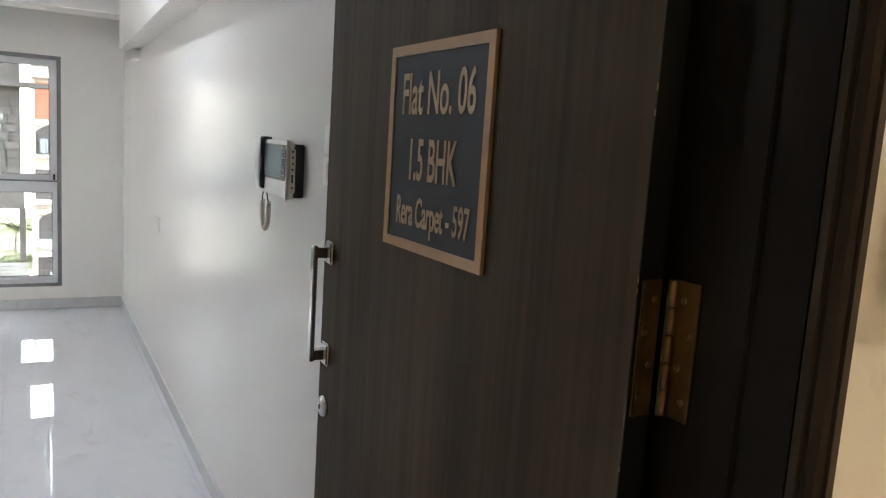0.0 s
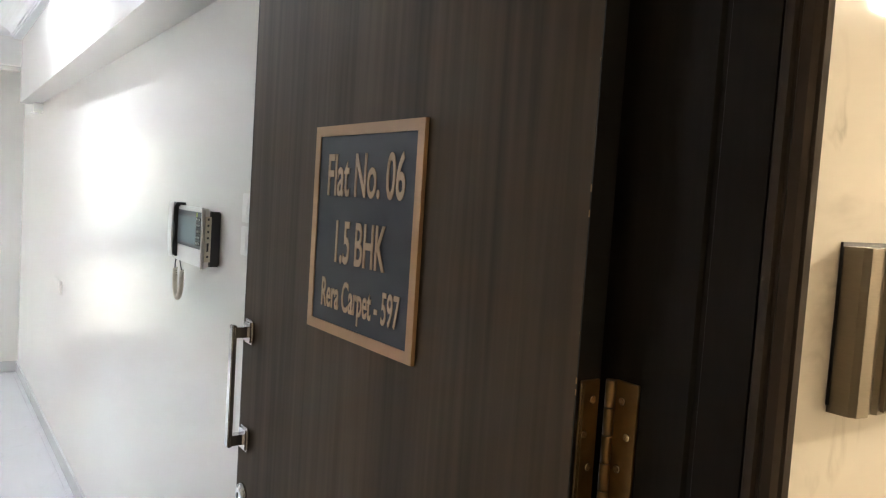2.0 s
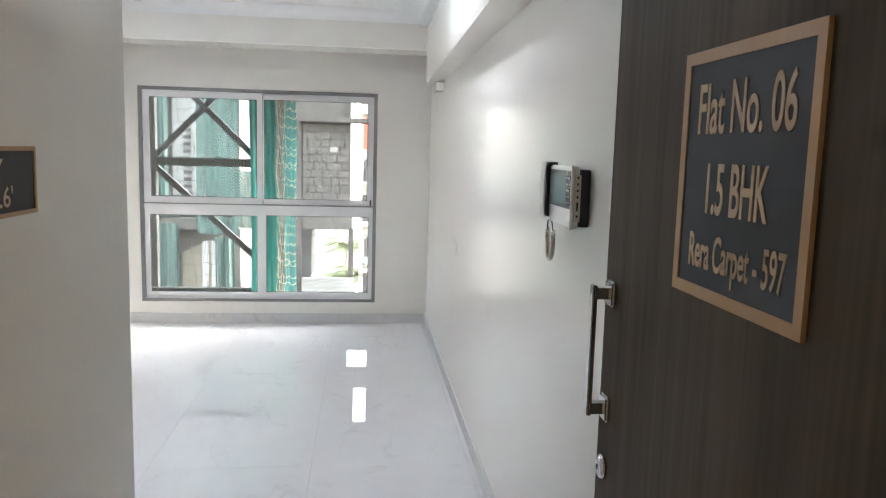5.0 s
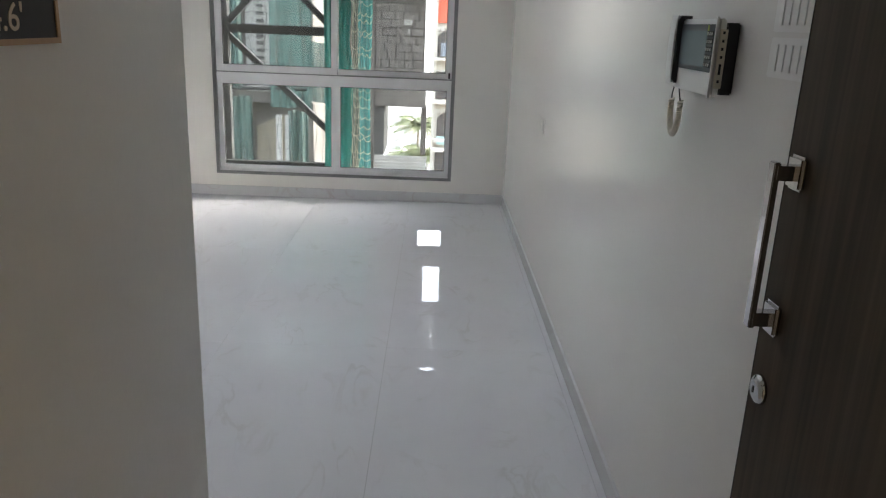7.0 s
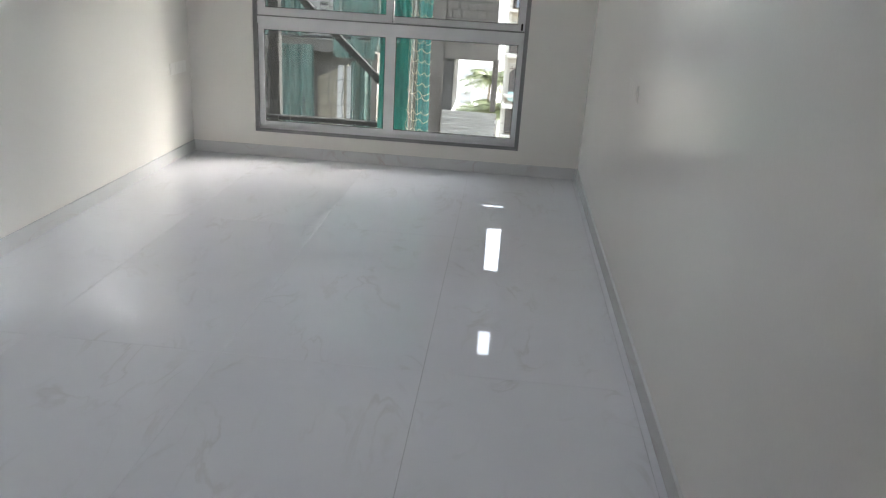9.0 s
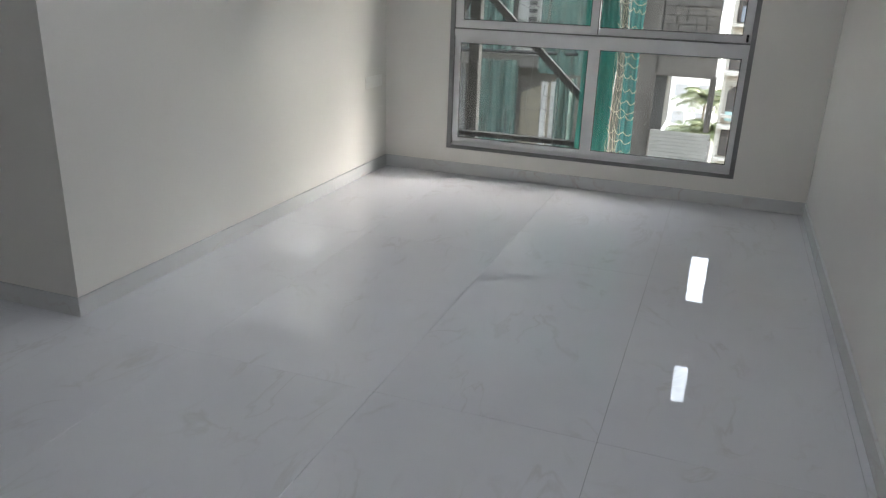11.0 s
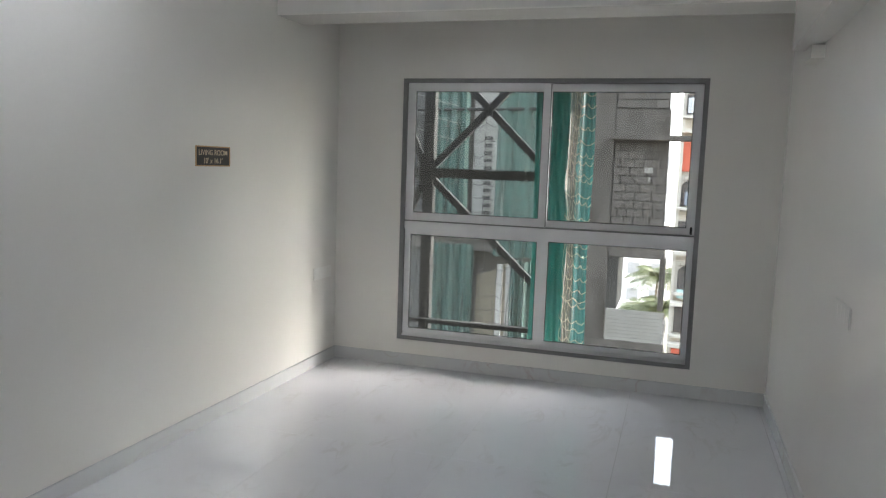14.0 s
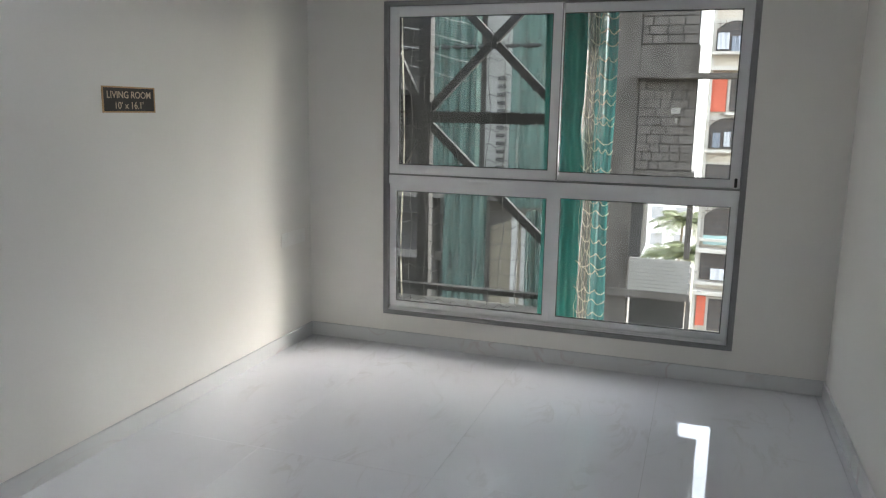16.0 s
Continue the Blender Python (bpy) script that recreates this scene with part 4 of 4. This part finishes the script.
hung_net("green shade net draped over the building opposite", M_NET, cloth(-3.72, -2.95, -0.1, 1.37, BY - 0.12, 0.025, 2, 6))
hung_net("green shade net draped over the building opposite", M_NET_D, cloth(-4.83, -4.07, -1.75, 0.08, BY - 0.15, 0.03, 3, 7))
hung_net("green shade net draped over the building opposite", M_NET, cloth(-3.40, -3.02, -3.0, -0.15, BY - 0.15, 0.06, 2, 8))
hung_net("strip of green shade net bridging the gap", M_NET, cloth(-3.04, -2.3, 2.42, 20.0, BY - 0.1, 0.05, 2, 9))
hung_net("strip of green shade net bridging the gap", M_NET, cloth(-3.04, -2.3, 0.02, 1.12, BY - 0.1, 0.05, 2, 10))
for k in range(4):
    z = 2.2 + 0.3 * k
    part("cord", tube(bmesh.new(), [(-5.7 + 0.26 * i, BY - 0.3, z - 0.05 * i + 0.03 * math.sin(i)) for i in range(6)], 0.006, 4), M_WHITEWASH, wrapped)

# dark cord net close to the window
netb = bmesh.new()
for i in range(11):
    x = -3.12 + 0.125 * i
    tube(netb, [(x + 0.02 * math.sin(j * 0.9 + i), 1.30 + 0.03 * math.sin(j + i * 2), -0.05 + 0.1 * j) for j in range(22)], 0.0028, 4)
for j in range(17):
    z = 0.0 + 0.125 * j
    tube(netb, [(-3.12 + 0.0625 * i, 1.30, z - 0.03 * abs(math.sin(i * math.pi / 2)) - 0.010 * math.sin(i * 0.6 + j) - 0.04 * math.sin(i * 0.15)) for i in range(21)], 0.0028, 4)
part("mesh", netb, M_BLACKNET, thing("cord_net", "dark knotted cord safety net hanging outside the window", "safety net"))

# teal sheet and beige rope net hanging in front of the window
drape = thing("rope_net_drape", "teal plastic sheet and beige rope net hanging outside", "safety net")


def drape_strip(left, right, seed, nx=30, nz=90, amp=0.012):
    """A hanging strip whose two edges wander with height."""
    rng = random.Random(seed)
    ph = [rng.uniform(0, 6.3) for _ in range(4)]
    bm, grid = bmesh.new(), []
    for j in range(nz + 1):
        z = -0.07 + 2.285 * j / nz
        a, b = left(z), right(z)
        grid.append([bm.verts.new((a + (b - a) * i / nx, 0.54 + amp * (math.sin(9 * i / nx + ph[0] + 1.1 * z) + 0.6 * math.sin(23 * i / nx + ph[1] + 0.7 * z)), z)) for i in range(nx + 1)])
    for lo, hi in zip(grid, grid[1:]):
        for i in range(nx):
            bm.faces.new((lo[i], lo[i + 1], hi[i + 1], hi[i])).smooth = True
    return bm


def edge(z):
    """Ragged meeting line of the sheet and the bunched net, torn open between 1.2 and 1.5 m."""
    return -1.415 + 0.012 * math.sin(2.3 * z) + 0.006 * math.sin(7.1 * z + 1)


def torn(z):
    return 0.014 * max(0.0, 1 - abs(z - 1.34) / 0.17) ** 0.6


part("sheet", drape_strip(lambda z: -1.67 + 0.01 * math.sin(2 * z), lambda z: edge(z) - torn(z), 21, amp=0.016), M_TEAL, drape, "teal plastic sheet")
part("bunched_net", drape_strip(lambda z: edge(z) + 0.004 - 0.2 * torn(z), lambda z: -1.348 + 0.010 * math.sin(3.1 * z), 22), M_GREIGENET, drape, "bunched beige net")
part("net_cloth", drape_strip(lambda z: -1.356 + 0.010 * math.sin(3.1 * z), lambda z: -1.236 + 0.007 * math.sin(4.3 * z + 1), 23), M_TEALNET, drape, "bright teal net cloth")
rng = random.Random(4)
for k in range(5):
    x = -1.405 + 0.018 * k
    ph = rng.uniform(0, 6)
    part("rope", tube(bmesh.new(), [(x + 0.010 * math.sin(j * 0.55 + ph) + 0.005 * rng.uniform(-1, 1), 0.490 + 0.015 * rng.uniform(-1, 1), -0.06 + 0.05 * j) for j in range(46)], 0.0018, 5), M_ROPE, drape)
for j in range(28):
    z = 0.0 + 0.078 * j + rng.uniform(-0.03, 0.03)
    n = rng.choice((2, 3))
    x0 = rng.choice((-1.42, -1.39, -1.36))
    pts = []
    for i in range(25):
        u = i / 24
        pts.append((x0 + (-1.226 - x0) * u, 0.480 + 0.008 * math.sin(i), z - 0.030 * abs(math.sin(u * n * math.pi)) - 0.02 * u + rng.uniform(-0.004, 0.004)))
    part("rope", tube(bmesh.new(), pts, 0.0029, 5), M_ROPE, drape)
    for q in (6, 14, 22):
        kn = bmesh.new()
        bmesh.ops.create_icosphere(kn, subdivisions=1, radius=0.0055, matrix=Matrix.Translation(pts[q]))
        part("knot", kn, M_ROPE, drape)

# ---- unfinished block-wall building ----
GY = 17.0
grey = thing("block_building", "unfinished grey concrete and cement block building", "building")
part("column", one_box(-3.35, -2.48, GY, GY + 0.8, -14.0, 28.0, 0.02), M_CONC, grey)
part("beam", one_box(-2.48, -0.98, GY + 0.02, GY + 0.8, 2.42, 3.25, 0.02), M_CONC, grey)
for z0, z1 in ((2.36, 2.50), (5.40, 5.98), (7.55, 9.55)):
    part("sun_shade", one_box(-2.48, 0.9 if z0 < 7 else -0.30, GY - 0.45, GY + 0.015, z0, z1, 0.02), M_CONC, grey)
part("beam", one_box(-2.48, -0.90, GY, GY + 0.8, -0.97, -0.06, 0.02), M_CONC, grey)
part("wall_core", one_box(-2.48, -0.98, GY + 0.07, GY + 0.5, -0.06, 2.42), M_MORTAR, grey)
part("wall_core", one_box(-2.48, -1.02, GY + 0.07, GY + 0.5, 3.25, 5.6), M_MORTAR, grey)
part("wall_core", one_box(-2.48, -0.80, GY + 0.02, GY + 0.5, 5.6, 28.0), M_CONC, grey)
# jamb inside the opening, its shade put into the darker concrete
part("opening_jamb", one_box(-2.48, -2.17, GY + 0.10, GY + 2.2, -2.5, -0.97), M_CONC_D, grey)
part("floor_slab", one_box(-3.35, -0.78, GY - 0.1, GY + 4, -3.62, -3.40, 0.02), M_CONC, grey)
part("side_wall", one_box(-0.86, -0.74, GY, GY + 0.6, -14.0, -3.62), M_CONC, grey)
# dark sheet painted as the shade of the storey below
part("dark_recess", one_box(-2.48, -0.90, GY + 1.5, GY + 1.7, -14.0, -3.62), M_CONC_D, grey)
part("beam", one_box(-2.48, -0.86, GY + 0.3, GY + 0.7, -6.6, -6.1), M_CONC, grey)
part("right_pier", one_box(-1.02, -0.86, GY + 0.3, GY + 0.8, -2.5, -0.97), M_CONC, grey)
for k in range(9):
    z = -3.39 + k * 0.102
    part("board", one_box(-2.44, -0.84 + 0.02 * (k % 3), GY - 0.08 + 0.012 * (k % 2), GY - 0.04 + 0.012 * (k % 2), z, z + 0.094, 0.004), M_WHITEWASH, grey, "pale weathered formwork board")


def blocks(x0, x1, z0, z1, seed):
    rng = random.Random(seed)
    z, course = z0, 0
    while z < z1 - 0.05:
        h = min(0.235, z1 - z)
        x = x0 - (0.19 if course % 2 else 0.0)
        while x < x1 - 0.04:
            w = rng.choice((0.26, 0.36, 0.40, 0.46))
            a, b = max(x0, x) + 0.015, min(x1, x + w) - 0.015
            if b - a > 0.06:
                part("block", one_box(a, b, GY + 0.016 + rng.uniform(-0.010, 0.014), GY + 0.08, z + 0.012, z + h - 0.012), M_BLOCK, grey)
            x += w
        z += h
        course += 1


blocks(-2.46, -1.0, -0.04, 2.40, 1)
blocks(-2.46, -1.04, 3.27, 5.7, 2)
part("plaster_patch", one_box(-1.62, -1.36, GY + 0.015, GY + 0.05, 1.45, 1.66, 0.012), M_WHITEWASH, grey)
part("plaster_patch", one_box(-1.50, -1.42, GY + 0.015, GY + 0.05, 1.20, 1.36, 0.012), M_WHITEWASH, grey)

# ---- cream apartment block with washing ----
CY = 30.0
flats = thing("apartment_building", "cream apartment building with grilled windows and washing", "building")
# the right-hand length is out of view, extended to block sky light
part("wall", one_box(-0.68, 30.0, CY, CY + 9, -14.0, 8.2), M_CREAM, flats)
# out of view: added to keep low sky light off the west wall
part("upper_storeys", one_box(12.0, 30.0, CY + 0.05, CY + 9, 8.2, 12.0), M_CREAM, flats)
part("corner_pillar", one_box(-0.72, -0.58, CY - 0.18, CY + 0.02, -14.0, 8.4), M_CREAM2, flats)


def flat_window(x0, x1, z0, z1, arch=False):
    w = part("window", one_box(x0, x1, CY - 0.04, CY + 0.02, z0, z1), M_DARKWIN, flats)
    fb = bmesh.new()
    box(fb, x0 - 0.10, x0, CY - 0.12, CY, z0 - 0.08, z1 + 0.08)
    box(fb, x1, x1 + 0.10, CY - 0.12, CY, z0 - 0.08, z1 + 0.08)
    box(fb, x0, x1, CY - 0.12, CY, z1, z1 + 0.08)
    part("window_frame", fb, M_CREAM2, w)
    part("sill", one_box(x0 - 0.16, x1 + 0.16, CY - 0.5, CY, z0 - 0.16, z0 - 0.04), M_CREAM2, w)
    for i in range(7):
        x = x0 + (x1 - x0) * (i + 0.5) / 7
        part("grille_bar", one_box(x - 0.012, x + 0.012, CY - 0.32, CY - 0.29, z0, z1), M_GRILLE, w)
    for i in range(5):
        z = z0 + (z1 - z0) * (i + 0.5) / 5
        part("grille_bar", one_box(x0, x1, CY - 0.33, CY - 0.30, z - 0.014, z + 0.014), M_GRILLE, w)
    if arch:
        a = bmesh.new()
        pts = [(x0, z1)] + [(x0 + (x1 - x0) * i / 12, z1 - 0.34 * abs(2 * i / 12 - 1) ** 2.2) for i in range(13)] + [(x1, z1)]
        prism(a, pts, "y", CY - 0.14, CY - 0.03)
        part("arch", a, M_CREAM2, w)
    return w


def washing(x0, x1, z0, z1, mat, label):
    t = thing("washing", label, "laundry", "washing on the balconies")
    part("cloth", cloth(x0, x1, z0, z1, CY - 0.42, 0.02, 2, int(100 * (x0 + z0)) + 7, 16, 8), mat, t)


flat_window(-0.55, 0.95, 4.05, 5.25, arch=True)
flat_window(0.15, 1.4, 1.6, 2.9)
flat_window(-0.55, 0.95, 0.05, 1.33, arch=True)
flat_window(-0.58, 0.95, -1.9, -0.62)
flat_window(-0.46, 1.0, -3.72, -2.45, arch=True)
flat_window(-0.50, 0.95, -5.62, -4.40)
flat_window(-0.02, 1.2, -7.9, -6.45)
flat_window(-0.50, 0.95, 6.4, 7.6)
part("red_panel", one_box(-0.62, 0.02, CY - 0.10, CY, 1.58, 3.05), M_RED, flats, "faded red panel")
part("red_panel", one_box(-0.52, -0.14, CY - 0.10, CY, -7.7, -6.38), M_RED, flats, "faded red panel")
for z in (3.35, -1.98, -4.25, -6.1):
    part("balcony_slab", one_box(-0.70, 4.0, CY - 0.7, CY, z - 0.10, z + 0.06), M_CREAM2, flats)
washing(-0.50, -0.05, 4.1, 4.75, M_CLOTH_W, "white washing on a balcony line")
washing(0.05, 0.4, 4.0, 4.6, M_CLOTH_B, "blue-grey washing on a balcony line")
washing(-0.40, -0.10, 0.1, 0.7, M_CLOTH_B, "blue-grey washing on a balcony line")
washing(0.05, 0.30, 0.15, 0.75, M_CLOTH_W, "white washing on a balcony line")
washing(-0.45, 0.9, -4.02, -3.62, M_CLOTH_T, "pale teal tarpaulin over a balcony rail")
washing(-0.05, 0.5, -5.55, -5.05, M_CLOTH_W, "white washing on a balcony line")

# ---- palm and far white building ----
far = thing("far_building", "bright white apartment building in the distance", "building")
part("wall", one_box(-9.0, -1.2, 62, 70, -14.0, 12.0), M_FARWHITE, far)
for r in range(6):
    for c in range(3):
        x, z = -6.4 + 1.9 * c, -9.6 + 2.3 * r
        w = part("window", one_box(x, x + 1.0, 61.93, 62.02, z, z + 1.0), M_FARWIN, far)
        part("sill", one_box(x - 0.15, x + 1.15, 61.7, 62.0, z - 0.16, z - 0.02), M_FARWHITE, w)


def palm(x, y, base, top, seed):
    p = thing("palm_tree", "green coconut palm with drooping fronds", "palm tree")
    rng = random.Random(seed)
    tb = bmesh.new()
    for i in range(14):
        a, b = base + (top - base) * i / 14, base + (top - base) * (i + 1) / 14
        rod(tb, (x + 0.02 * i, y, a), (x + 0.02 * (i + 1), y, b), 0.11 - 0.003 * i, 10, 0.105 - 0.003 * i)
    part("trunk", tb, M_TRUNK, p)
    for k in range(32):
        az, lift, ln = k * 2.4 + rng.uniform(-0.2, 0.2), rng.uniform(0.2, 1.25), rng.uniform(1.3, 2.4)
        fb = bmesh.new()
        rib = []
        for i in range(13):
            s = ln * i / 12
            r = s * math.cos(lift * (1 - 0.25 * i / 12))
            h = s * math.sin(lift) - 0.30 * s * s
            rib.append(Vector((x + 0.28 + r * math.cos(az), y + r * math.sin(az), top + h)))
        tube(fb, rib, 0.018, 4)
        side = Vector((-math.sin(az), math.cos(az), 0))
        for i in range(1, 13):
            for q in range(2):
                o = rib[i - 1].lerp(rib[i], q / 2)
                d = (rib[i] - rib[i - 1]).normalized()
                for sg in (-1, 1):
                    lf = 0.55 * math.sin(math.pi * (i + q / 2) / 14) + 0.12
                    e = o + side * sg * lf * 0.75 + d * lf * 0.45 + Vector((0, 0, -0.35 * lf + rng.uniform(-0.06, 0.04)))
                    m1 = o.lerp(e, 0.5) + d * 0.035
                    m2 = o.lerp(e, 0.5) - d * 0.035
                    fb.faces.new([fb.verts.new(v) for v in (o, m1, e, m2)])
        part("frond", fb, M_LEAF, p)


palm(-1.85, 43.0, -14.0, -5.0, 2)
palm(-1.30, 41.0, -14.0, -6.5, 9)
palm(-2.60, 45.0, -14.0, -7.4, 5)

# ---- floor tiles, one by one, on a recessed bed of grout ----
TX = 0.8
xs = [-0.838 - TX * k for k in range(-2, 6)]
ys = [-3.195 + 1.6 * k for k in range(-3, 4)]
for x1 in xs:
    for y1 in ys:
        a, b = max(x1 - TX, -4.6), min(x1, 0.0)
        c, d = max(y1 - 1.6, -6.633), min(y1, 0.0)
        if b - a > 0.02 and d - c > 0.02:
            part("tile", one_box(a + 0.0006, b - 0.0006, c + 0.0006, d - 0.0006, -0.0085, 0.0), M_TILE, floor)
